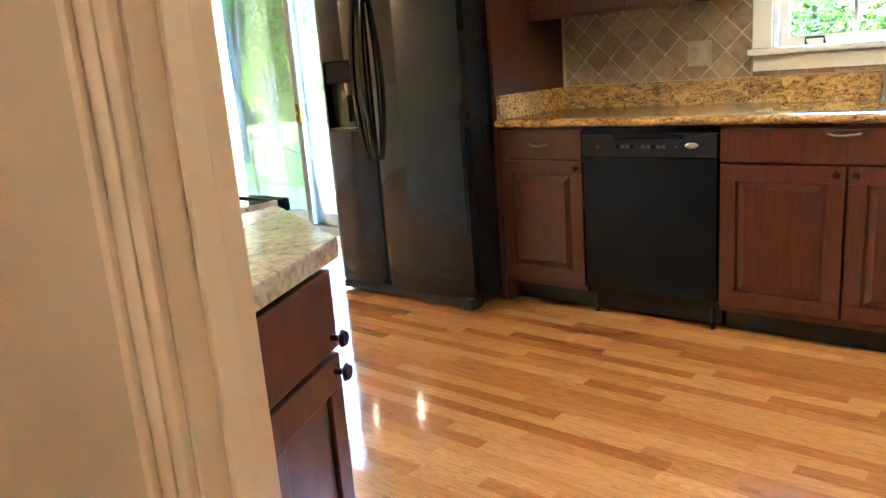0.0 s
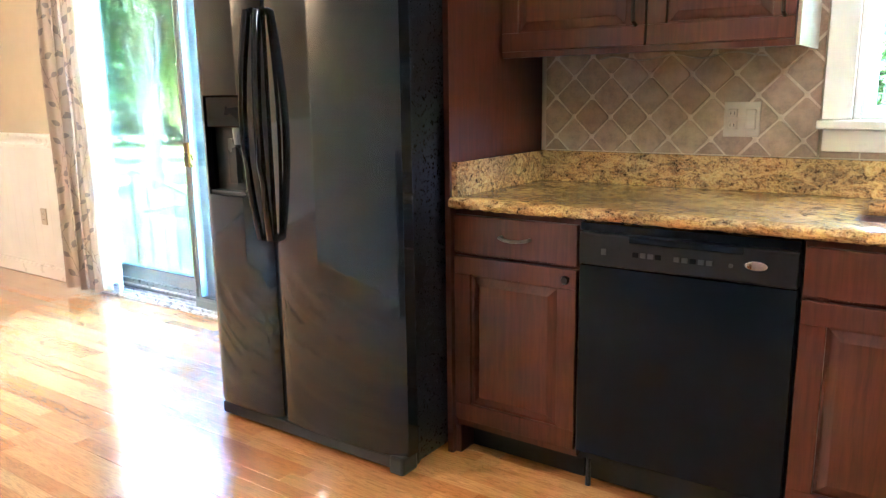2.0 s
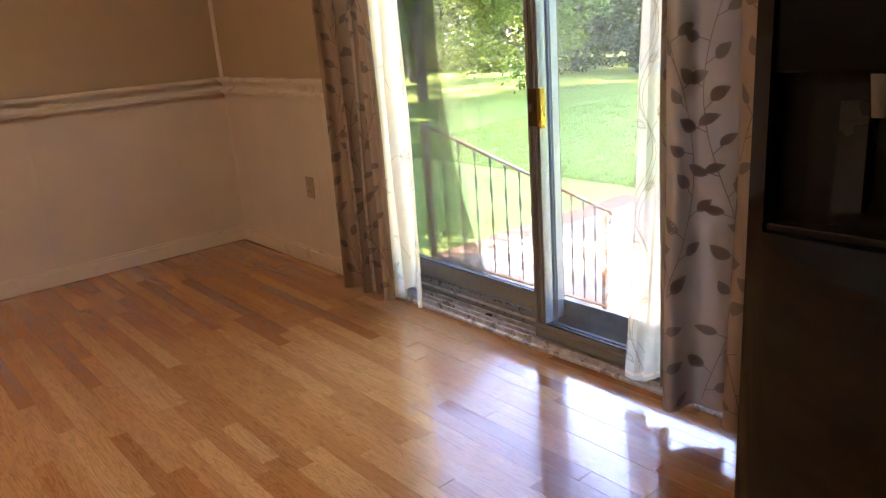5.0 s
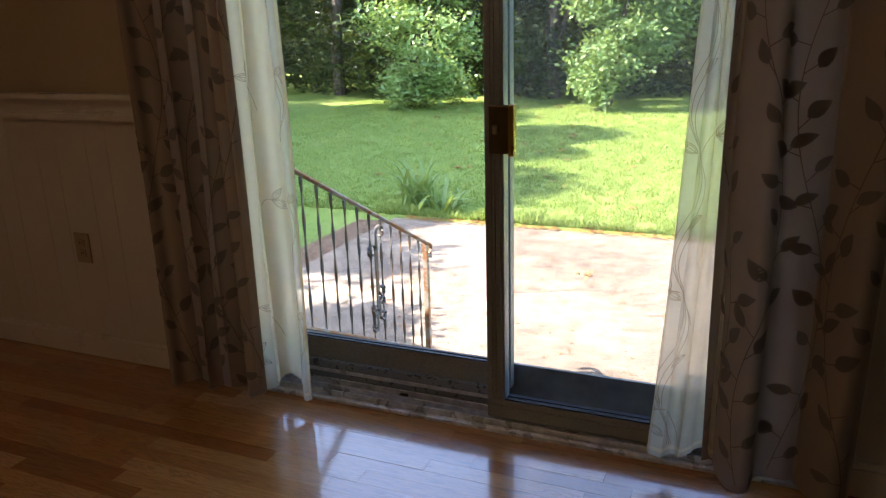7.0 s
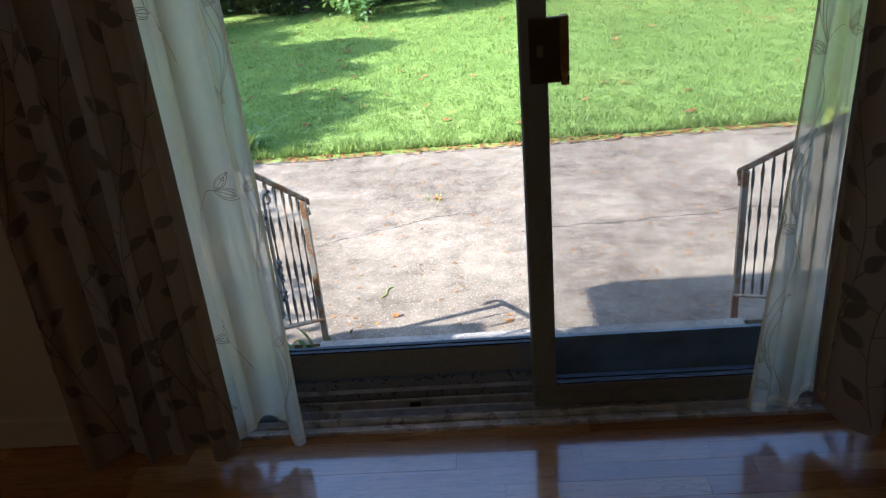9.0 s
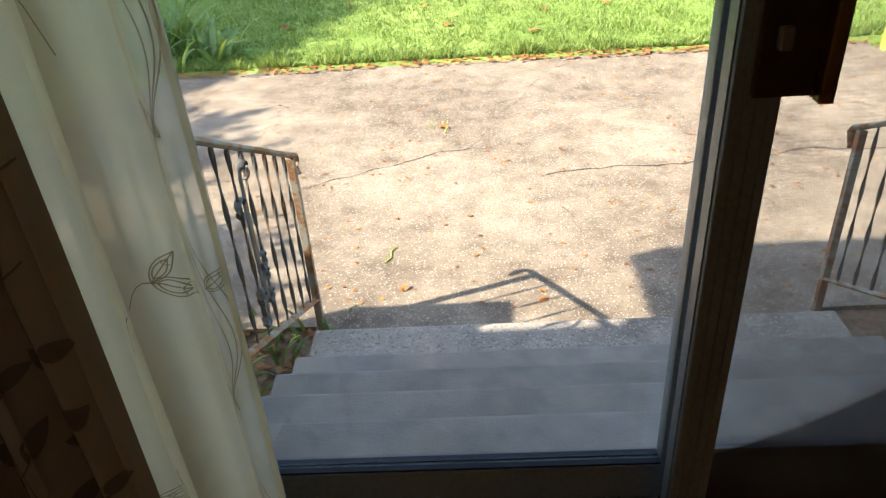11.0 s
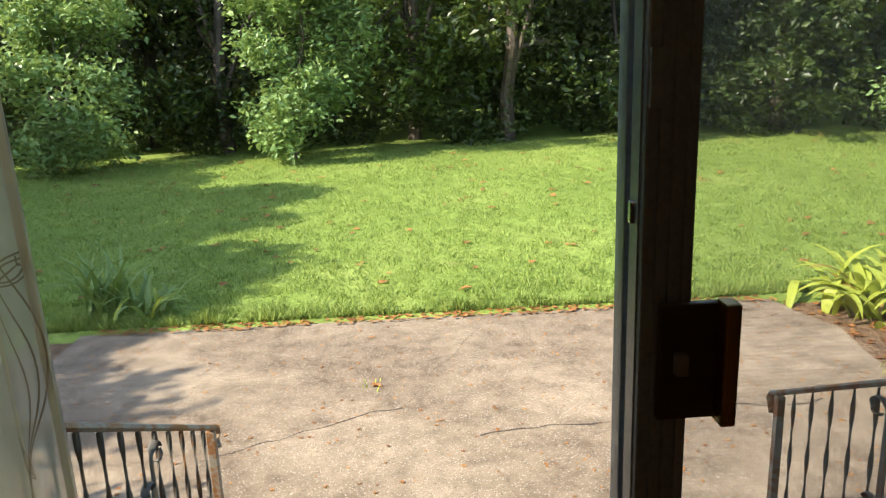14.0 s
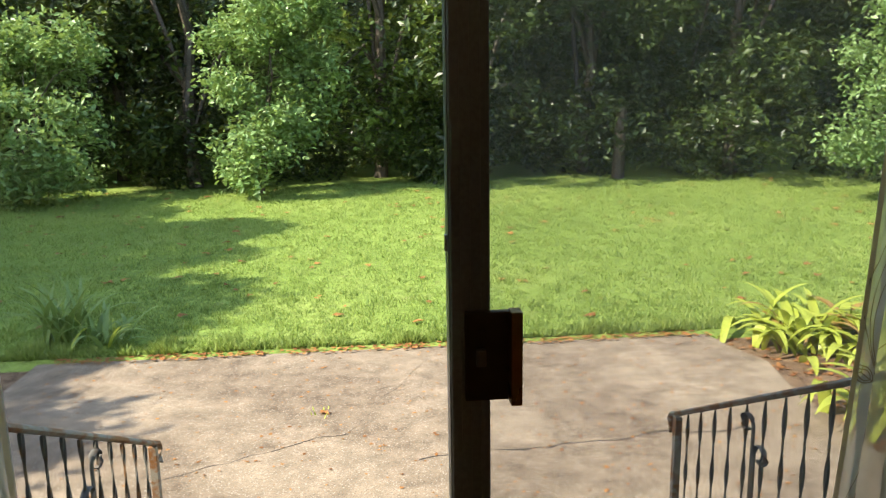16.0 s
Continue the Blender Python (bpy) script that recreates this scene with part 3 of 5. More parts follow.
# dishwasher
dw = thing("dishwasher", "glossy black built-in dishwasher under the granite worktop", "dishwasher", (.3, -.3, 0))
part("tub", bx(.004, .606, -.60, -.03, .1, .864), BLACK_MATT, dw)
part("door", bx(.005, .605, -.632, -.60, .134, .735, bev=.004), BLACK_GLOSS, dw)
bm = bx(.005, .605, -.638, -.60, .738, .835, bev=.006)
cp = part("control_panel", bm, BLACK_MATT, dw)
part("top_strip", bx(.005, .605, -.630, -.60, .838, .862, bev=.003), BLACK_GLOSS, dw)
part("handle_lip", bx(.16, .47, -.646, -.63, .815, .833, bev=.004), BLACK_GLOSS, cp)
for i in range(9):
    x = .17 + i * .022 + (.03 if i > 3 else 0)
    part("button", bx(x, x + .016, -.641, -.636, .775, .789, bev=.001), GREY_PRINT if i % 3 else BLACK_GLOSS, cp)
part("button", bx(.075, .09, -.641, -.636, .772, .79, bev=.001), GREY_PRINT, cp)
part("dial_light", cyl(bmesh.new(), (.44, -.637, .782), (.44, -.641, .782), .006, .006, 10), GREY_PRINT, cp)
bm = bmesh.new()
bmesh.ops.create_uvsphere(bm, u_segments=20, v_segments=8, radius=1, matrix=Matrix.Translation((.503, -.638, .788)) @ Matrix.Diagonal((.029, .004, .0125, 1)))
part("badge", bm, STEEL, cp, "oval silver badge", True)
part("toe_panel", bx(.012, .6, -.56, -.545, .015, .12), BLACK_MATT, dw)
for x in (.03, .575):
    part("foot", cyl(bmesh.new(), (x, -.585, 0), (x, -.585, .1), .009, .007, 10), BLACK_MATT, dw, "small metal levelling foot")

# refrigerator
def bowed(bm, x0, x1, z0, z1, yb, yf, bow, n=14, hole=None):
    """A door whose front swells outwards; hole is x0, x1, z0, z1 of a recess left open."""
    xs = [x0 + (x1 - x0) * i / n for i in range(n + 1)]
    zs = [z0, z1]
    if hole:
        xs = sorted(set([x for x in xs if abs(x - hole[0]) > .012 and abs(x - hole[1]) > .012] + [hole[0], hole[1]]))
        zs = [z0, hole[2], hole[3], z1]

    def fy(x):
        u = (x - x0) / (x1 - x0)
        e = min(u, 1 - u)
        return yf - bow * 4 * u * (1 - u) + (.012 * (1 - min(1, e / .05)) ** 2)
    g = [[bm.verts.new((x, fy(x), z)) for z in zs] for x in xs]
    k = [[bm.verts.new((x, yb, z)) for z in zs] for x in xs]
    for i in range(len(xs) - 1):
        for j in range(len(zs) - 1):
            if hole and j == 1 and hole[0] - 1e-6 <= xs[i] < hole[1] - 1e-6:
                for p, q in (((i, 1), (i + 1, 1)), ((i, 2), (i + 1, 2))):
                    bm.faces.new((g[p[0]][p[1]], g[q[0]][q[1]], k[q[0]][q[1]], k[p[0]][p[1]]))
                if abs(xs[i] - hole[0]) < 1e-6:
                    bm.faces.new((g[i][1], g[i][2], k[i][2], k[i][1]))
                if abs(xs[i + 1] - hole[1]) < 1e-6:
                    bm.faces.new((g[i + 1][1], g[i + 1][2], k[i + 1][2], k[i + 1][1]))
            else:
                bm.faces.new((g[i][j], g[i + 1][j], g[i + 1][j + 1], g[i][j + 1]))
            bm.faces.new((k[i][j], k[i][j + 1], k[i + 1][j + 1], k[i + 1][j]))
        bm.faces.new((g[i][0], k[i][0], k[i + 1][0], g[i + 1][0]))
        bm.faces.new((g[i][-1], g[i + 1][-1], k[i + 1][-1], k[i][-1]))
    for i in (0, -1):
        for j in range(len(zs) - 1):
            bm.faces.new((g[i][j], g[i][j + 1], k[i][j + 1], k[i][j]))
    return bm


fg = thing("refrigerator", "tall glossy black side-by-side refrigerator with water dispenser", "refrigerator", (-.94, -.45, 0))
part("body", bx(-1.420, -.494, -.795, -.03, .02, 1.76, bev=.006), BLACK_PEBBLE, fg, "black textured steel cabinet")
dl = part("freezer_door", bowed(bmesh.new(), -1.426, -1.076, .062, 1.765, -.80, -.862, .016, hole=(-1.392, -1.177, .885, 1.245)), FRIDGE_BLACK, fg, "", True)
dr = part("fridge_door", bowed(bmesh.new(), -1.070, -.489, .062, 1.765, -.80, -.862, .026), FRIDGE_BLACK, fg, "", True)
for door_ob, x in ((dl, -1.098), (dr, -1.048)):
    s = -1 if x < -1.07 else 1
    pts = [(x, -.868, 1.52)] + [(x + s * .012 * math.sin(math.pi * i / 12), -.893 - .034 * math.sin(math.pi * i / 12), 1.515 - .765 * i / 12) for i in range(13)] + [(x, -.868, .745)]
    part("handle", tube(bmesh.new(), pts, .016, 10, flat=.8), FRIDGE_BLACK, door_ob, "long bowed black handle", True)
part("dispenser_panel", bx(-1.391, -1.178, -.861, -.80, 1.13, 1.244, bev=.006), BLACK_GLOSS, dl, "glossy black dispenser control panel")
part("dispenser_well", bx(-1.391, -1.178, -.822, -.80, .886, 1.13), BLACK_MATT, dl)
part("dispenser_tray", bx(-1.389, -1.180, -.862, -.80, .886, .9, bev=.003), BLACK_MATT, dl)
part("paddle", prism(bmesh.new(), [(-1.302, -.825), (-1.252, -.825), (-1.257, -.845), (-1.297, -.845)], .93, 1.09), plain("smoke_plastic", (.03, .033, .037), .25), dl, "grey dispenser paddle")
part("water_spout", cyl(bmesh.new(), (-1.242, -.845, 1.13), (-1.242, -.845, 1.07), .018, .012, 12), plain("pale_spout_plastic", (.22, .22, .23), .35), dl, "pale grey water spout", True)
part("kick_grille", bx(-1.41, -.51, -.868, -.80, .010, .058, bev=.008), BLACK_MATT, fg)
for x in (-1.39, -.53):
    part("foot_roller", cyl(bmesh.new(), (x - .02, -.775, .022), (x + .02, -.775, .022), .022, .022, 14), BLACK_MATT, fg)
part("hinge_cover", bx(-.55, -.490, -.884, -.80, .004, .066, bev=.01), BLACK_MATT, fg)

# backsplash of diagonal tiles
def clip(poly, x0, x1, z0, z1):
    for ax, lim, sg in ((0, x0, 1), (0, x1, -1), (1, z0, 1), (1, z1, -1)):
        out = []
        for i, p in enumerate(poly):
            q = poly[(i + 1) % len(poly)]
            a, b = sg * (p[ax] - lim), sg * (q[ax] - lim)
            if a >= 0:
                out.append(p)
            if a * b < 0:
                t = a / (a - b)
                out.append((p[0] + t * (q[0] - p[0]), p[1] + t * (q[1] - p[1])))
        poly = out
        if len(poly) < 3:
            return []
    return poly


bsplash = structure("backsplash", bx(-.435, .53, -.006, 0, 1.0, 1.7), GROUT, "brown diagonal stone tile backsplash with sandy grout", "backsplash")
HALF = .073
rng = random.Random(11)
for i in range(-1, 9):
    for j in range(0, 6):
        for off in (0, 1):
            cx, cz = -.39 + (2 * i + off) * HALF, 1.075 + (2 * j + off - 1) * HALF
            g = HALF - .0055
            jit = [rng.uniform(-.0025, .0025) for _ in range(8)]
            poly = []
            for k, (u, v) in enumerate(((g, 0), (0, g), (-g, 0), (0, -g))):
                poly += [(cx + u * .93 + v * .07 + jit[k], cz + v * .93 - u * .07 + jit[k + 4]), (cx + u * .93 - v * .07, cz + v * .93 + u * .07)]
            poly = clip(poly, -.433, .528, 1.024, 1.69)
            if len(poly) < 3:
                continue
            bm = bmesh.new()
            pr = -.011 + rng.uniform(-.0012, .0012)
            f = [bm.verts.new((x, pr, z)) for x, z in poly]
            b = [bm.verts.new((x, -.005, z)) for x, z in poly]
            bm.faces.new(f)
            for q in range(len(f)):
                bm.faces.new((f[q], f[(q + 1) % len(f)], b[(q + 1) % len(f)], b[q]))
            part("tile", bm, TILE, bsplash)
for i in range(9):
    part("tile", bx(.535 + i * .115, .645 + i * .115, -.009, 0, 1.024, 1.043, bev=.001), TILE, bsplash)


def outlet(name, x0, x1, z0, z1, y, label, gangs):
    o = thing(name, label, "outlet", ((x0 + x1) / 2, y, z0))
    part("cover_plate", bx(x0, x1, y - .007, y, z0, z1, bev=.002), IVORY, o)
    zc = (z0 + z1) / 2
    w = (x1 - x0) / len(gangs)
    for i, kind in enumerate(gangs):
        xc = x0 + (i + .5) * w
        if kind == "o":
            for dz in (-.02, .02):
                s = part("socket", bx(xc - .016, xc + .016, y - .010, y - .006, zc + dz - .014, zc + dz + .014, bev=.003), IVORY, o)
                for dx in (-.006, .006):
                    part("slot", bx(xc + dx - .001, xc + dx + .001, y - .0108, y - .0095, zc + dz - .004, zc + dz + .006), BLACK_MATT, s)
        else:
            part("rocker", bx(xc - .016, xc + .016, y - .011, y - .006, zc - .033, zc + .033, bev=.003), IVORY, o)
    return o


outlet("wall_outlet", .236, .352, 1.085, 1.2, -.012, "ivory double outlet and switch plate on the tiles", "os")
outlet("wall_outlet", -4.37, -4.298, .385, .5, -.008, "ivory outlet on the white wainscot", "o")

# kitchen window
w1 = tagged(new("window_1"), "white painted double-hung kitchen window with muntins", "window", kind="structure")
part("casing", bx(.535, .618, -.022, -.002, 1.145, 2.2, bev=.004), TRIM_WHITE, w1)
part("casing", bx(1.522, 1.605, -.022, -.002, 1.145, 2.2, bev=.004), TRIM_WHITE, w1)
part("casing", bx(.535, 1.605, -.022, -.002, 2.203, 2.29, bev=.004), TRIM_WHITE, w1)
part("sill", bx(.525, 1.615, -.06, .05, 1.115, 1.143, bev=.006), TRIM_WHITE, w1)
part("apron", bx(.54, 1.60, -.02, -.002, 1.045, 1.113, bev=.003), TRIM_WHITE, w1)
bm = bmesh.new()
box(bm, .62, .638, .0, .13, 1.145, 2.1)
box(bm, 1.502, 1.52, .0, .13, 1.145, 2.1)
box(bm, .638, 1.502, .0, .13, 2.082, 2.1)
part("frame", bm, TRIM_WHITE, w1)
bm = bmesh.new()
for a in ((.638, .672, 1.145, 1.62), (1.468, 1.502, 1.145, 1.62), (.672, 1.468, 1.145, 1.185), (.672, 1.468, 1.59, 1.62)):
    box(bm, a[0], a[1], .03, .06, a[2], a[3])
sash = part("lower_sash", bm, TRIM_WHITE, w1)
for x in (.937, 1.203):
    part("muntin", bx(x - .007, x + .007, .035, .055, 1.185, 1.59), TRIM_WHITE, sash)
part("muntin", bx(.672, 1.468, .037, .053, 1.38, 1.394), TRIM_WHITE, sash)
pn = part("pane", bx(.67, 1.47, .044, .047, 1.18, 1.6), GLASS, sash)
pn.visible_shadow = False
for x in (.75,):
    bm = tube(bmesh.new(), [(x, .03, 1.15), (x, .012, 1.152), (x, .006, 1.175), (x + .075, .006, 1.175), (x + .075, .012, 1.152), (x + .075, .03, 1.15)], .005, 6)
    part("sash_lift", bm, BRONZE, sash, "dark bronze sash lift")
bm = bmesh.new()
for a in ((.638, .672, 1.6, 2.082), (1.468, 1.502, 1.6, 2.082), (.672, 1.468, 1.6, 1.63), (.672, 1.468, 2.05, 2.082)):
    box(bm, a[0], a[1], .07, .10, a[2], a[3])
sash = part("upper_sash", bm, TRIM_WHITE, w1)
pn = part("pane", bx(.67, 1.47, .084, .087, 1.62, 2.06), GLASS, sash)
pn.visible_shadow = False

# range and the angled counter beside the doorway
ct = thing("counter_cabinet", "dark cherry-stained angled end cabinet with worn counter", "cabinet", (.5, -2.9, 0))
FACE = [(.365, -2.655), (.737, -2.81), (.856, -3.065), (.856, -3.086), (.365, -3.086)]
part("body", prism(bmesh.new(), FACE, .09, .868), CHERRY, ct)
part("toe_kick", prism(bmesh.new(), [(.37, -2.72), (.72, -2.85), (.82, -3.06), (.82, -3.086), (.37, -3.086)], 0, .09), BLACK_MATT, ct)
part("counter_slab", prism(bmesh.new(), [(.372, -2.605), (.75, -2.778), (.89, -3.075), (.89, -3.086), (.372, -3.086)], .870, .907, bev=.005), LAMINATE, ct, "worn stone-patterned laminate counter")
A, B = Vector((.737, -2.81, 0)), Vector((.856, -3.065, 0))
U = (B - A).normalized()
NRM = Vector((-U.y, U.x, 0))
if NRM.x < 0:
    NRM = -NRM
FL = (B - A).length


def on_face(u0, u1, z0, z1, d0, d1, bev=.003):
    bm = bmesh.new()
    box(bm, u0, u1, d0, d1, z0, z1, bev=bev)
    m = Matrix.Translation(A) @ Matrix(((U.x, NRM.x, 0, 0), (U.y, NRM.y, 0, 0), (0, 0, 1, 0), (0, 0, 0, 1)))
    bm.transform(m)
    return bm


def face_pt(u, d, z):
    p = A + U * u + NRM * d
    return (p.x, p.y, z)


dr = part("drawer_front", on_face(.006, FL - .004, .722, .858, 0, .018), CHERRY_FLAT, ct)
knob(dr, face_pt(.03, .018, .745), NRM, .016)
dd = part("door", on_face(.007, FL - .005, .121, .711, -.004, .003, .001), CHERRY, ct)
for z0, z1 in ((.12, .18), (.652, .712)):
    part("rail", on_face(.006, FL - .004, z0, z1, .003, .018), CHERRY, dd)
for u0, u1 in ((.006, .056), (FL - .054, FL - .004)):
    part("stile", on_face(u0, u1, .18, .652, .003, .018), CHERRY, dd)
part("raised_panel", on_face(.058, FL - .056, .182, .65, .003, .010, .003), CHERRY, dd)
knob(dd, face_pt(.03, .018, .685), NRM, .016)

rg = thing("range_cooker", "black glass-top electric range with pale steel trim", "range", (0, -2.85, 0))
part("body", bx(-.40, .360, -3.08, -2.59, .02, .895), BLACK_MATT, rg)
part("glass_top", bx(-.395, .356, -3.06, -2.60, .897, .912, bev=.003), BLACK_GLOSS, rg, "glossy black glass cooktop")
bm = bx(-.402, .364, -2.60, -2.565, .885, .917, bev=.006)
part("front_trim", bm, BLACK_GLOSS, rg)
part("side_trim", bx(.357, .366, -3.06, -2.60, .897, .916, bev=.002), STEEL, rg, "pale steel side trim")
part("oven_door", bx(-.395, .355, -2.59, -2.56, .2, .82, bev=.006), BLACK_GLOSS, rg)
part("oven_handle", tube(bmesh.new(), [(-.33, -2.56, .78), (-.33, -2.52, .78), (.29, -2.52, .78), (.29, -2.56, .78)], .012), BLACK_GLOSS, rg)
for x, y, r in ((-.2, -2.72, .1), (.16, -2.72, .08), (-.2, -2.93, .08), (.16, -2.93, .1)):
    bm = bmesh.new()
    tube(bm, [(x + r * math.cos(a), y + r * math.sin(a), .9125) for a in (2 * math.pi * i / 32 for i in range(33))], .0012, 4)
    part("burner_ring", bm, GREY_PRINT, rg)
for x in (-.38, .34):
    part("foot", cyl(bmesh.new(), (x, -2.62, 0), (x, -2.62, .03), .02, .02, 10), BLACK_MATT, rg)

# lamps overhead
WARM = (1.0, 0.68, 0.40)


def glow(name, c, s):
    m = bpy.data.materials.new(name)
    m.use_nodes = True
    b = m.node_tree.nodes["Principled BSDF"]
    b.inputs["Emission Color"].default_value = (*c, 1)
    b.inputs["Emission Strength"].default_value = s
    b.inputs["Base Color"].default_value = (.8, .75, .65, 1)
    return m


BOWL = glow("lit_frosted_bowl", (1.0, 0.82, 0.58), 0.48)
BULB = glow("lit_bulb_glass", WARM, 1.45)
# the light at y -5.0 is added, unseen, to brighten the doorway casing
for x, y in ((1.6, -5.0), (1.75, -1.5)):
    cl = thing("ceiling_light", "unseen round flush ceiling light with lit frosted glass bowl", "ceiling light", (x, y, 2.44), "flush ceiling lights")
    part("base", cyl(bmesh.new(), (x, y, 2.41), (x, y, 2.44), .225, .225, 28), NICKEL, cl)
    bm = bmesh.new()
    bmesh.ops.create_uvsphere(bm, u_segments=28, v_segments=10, radius=1, matrix=Matrix.Translation((x, y, 2.41)) @ Matrix.Diagonal((.215, .215, .085, 1)))
    part("glass_bowl", bm, BOWL, cl, "lit frosted glass bowl", True)
ch = thing("pendant_lamp", "lit dining room pendant lamp on a dark rod", "pendant lamp", (-3.4, -2.9, 2.44))
part("rod", cyl(bmesh.new(), (-3.4, -2.9, 2.24), (-3.4, -2.9, 2.44), .008, .008, 8), BRONZE, ch)
part("canopy", cyl(bmesh.new(), (-3.4, -2.9, 2.41), (-3.4, -2.9, 2.44), .06, .06, 18), BRONZE, ch)
bm = bmesh.new()
bmesh.ops.create_uvsphere(bm, u_segments=24, v_segments=12, radius=.12, matrix=Matrix.Translation((-3.4, -2.9, 2.125)))
part("globe", bm, BULB, ch, "lit frosted glass globe", True)

# ---- dining room: sliding door ----
sdr = tagged(new("door_1"), "weathered aluminium sliding glass patio door, closed", "door", kind="structure")
bm = bmesh.new()
box(bm, DX0, DX0 + .03, -.005, .145, 0, DH)
box(bm, DX1 - .03, DX1, -.005, .145, 0, DH)
box(bm, DX0 + .03, DX1 - .03, -.005, .145, DH - .04, DH)
part("outer_frame", bm, ALU, sdr)
bm = bx(DX0 + .03, DX1 - .03, -.012, .15, -.02, .008)
part("sill_plate", bm, SILL, sdr)
for y, h in ((-.004, .028), (.030, .03), (.064, .034)):
    part("track_rail", bx(DX0 + .03, DX1 - .03, y - .004, y + .004, .008, h, bev=.001), TRACK, sdr)
part("sill_step", bx(DX0 + .03, -2.725, .074, .15, .008, .05, bev=.002), SILL, sdr)
part("sill_step", bx(-2.725, DX1 - .03, .074, .127, .008, .028, bev=.002), ALU_DARK, sdr)
part("upper_sill_step", bx(DX0 + .03, -2.725, .08, .148, .05, .088, bev=.002), SILL, sdr)
part("track_rail", bx(DX0 + .03, -2.735, .076, .079, .05, .062, bev=.001), TRACK, sdr)
part("inner_lip", bx(DX0 + .03, DX1 - .03, -.034, -.012, -.004, .012, bev=.003), TRACK, sdr)
part("track_lint", bx(-3.06, -3.03, .04, .058, .01, .03, bev=.006), DIRT, sdr, "bit of lint in the track")
part("track_grit", bx(DX0 + .1, -2.76, .036, .056, .008, .0095), DIRT, sdr)


def door_panel(name, x0, x1, y0, y1, z0, zb, label, mat, sw=.061):
    """A framed glass leaf: stiles with a groove, rails, pane."""
    ym = (y0 + y1) / 2
    lf = tagged(part(name, bx(x0, x1, y0, y1, z0, zb, bev=.003), mat, sdr), label)
    part("top_rail", bx(x0, x1, y0, y1, DH - .11, DH - .045, bev=.003), mat, lf)
    for a, b in ((x0, x0 + sw), (x1 - sw, x1)):
        bm = bx(a, b, y0, y1, zb, DH - .11, bev=.003)
        for f, w in ((.30, .006), (.52, .003), (.80, .005)):
            box(bm, a + f * sw - w / 2, a + f * sw + w / 2, y0 - .005, y0, zb + .001, DH - .111)
        part("stile", bm, mat, lf)
    for ya, yb in ((y0 + .003, ym - .004), (ym + .004, y1 - .002)):
        part("glazing_seal", bx(x0 + sw, x1 - sw, ya, yb, zb, zb + .004), BLACK_MATT, lf)
    p = part("pane", bx(x0 + sw - .002, x1 - sw + .002, ym - .003, ym + .003, zb - .004, DH - .106), GLASS, lf)
    p.visible_shadow = False
    return lf


door_panel("fixed_leaf", DX0 + .03, -2.681, .085, .121, .094, .172, "outer fixed glass leaf", ALU, .048)
lf = door_panel("sliding_leaf", -2.733, DX1 - .03, .008, .052, .03, .092, "inner sliding glass leaf", ALU, .057)
part("rail_bead", bx(-2.733, DX1 - .03, .004, .008, .068, .074, bev=.001), ALU, lf)
part("strike_strip", bx(-2.735, -2.733, .018, .046, .04, DH - .05), ALU, lf, "bare bright metal edge strip")
part("lock_plate", bx(-2.715, -2.645, -.006, .008, .859, .993, bev=.003), plain("dark_brass", (0.12, 0.095, 0.05), 0.35, 0.9), lf, "dark brass lock plate")
part("pull_edge", bx(-2.652, -2.635, -.028, .0, .857, .997, bev=.003), BRASS, lf, "raised brass pull edge")
part("thumb_turn", bx(-2.70, -2.686, -.02, -.006, .915, .94, bev=.003), plain("white_thumb_turn", (.22, .19, .14), .4), lf, "pale thumb turn")
part("keeper", bx(-2.731, -2.716, .002, .008, 1.2, 1.26, bev=.002), ALU, lf)
part("screen_hook", bx(-2.739, -2.733, .03, .042, 1.075, 1.10, bev=.002), CHROME, lf)
pull_l = part("inner_pull", bx(-3.655, -3.64, .063, .085, .95, 1.16, bev=.003), BLACK_MATT, sdr, "dark pull on the fixed leaf")
sc = tagged(part("screen_frame", bx(-2.72, DX1 - .03, .128, .14, .012, .16), SCREEN_ALU, sdr), "aluminium frame of the insect screen")
for a, b, c, d in ((-2.72, -2.695, .16, DH - .05), (DX1 - .065, DX1 - .03, .16, DH - .05)):
    part("screen_stile", bx(a, b, .128, .14, c, d), ALU_DARK, sc)
bm = bmesh.new()
bm.faces.new([bm.verts.new(p) for p in ((-2.695, .134, .16), (DX1 - .065, .134, .16), (DX1 - .065, .134, DH - .05), (-2.695, .134, DH - .05))])
part("screen_mesh", bm, SCREEN, sc, "fine grey insect screen mesh")

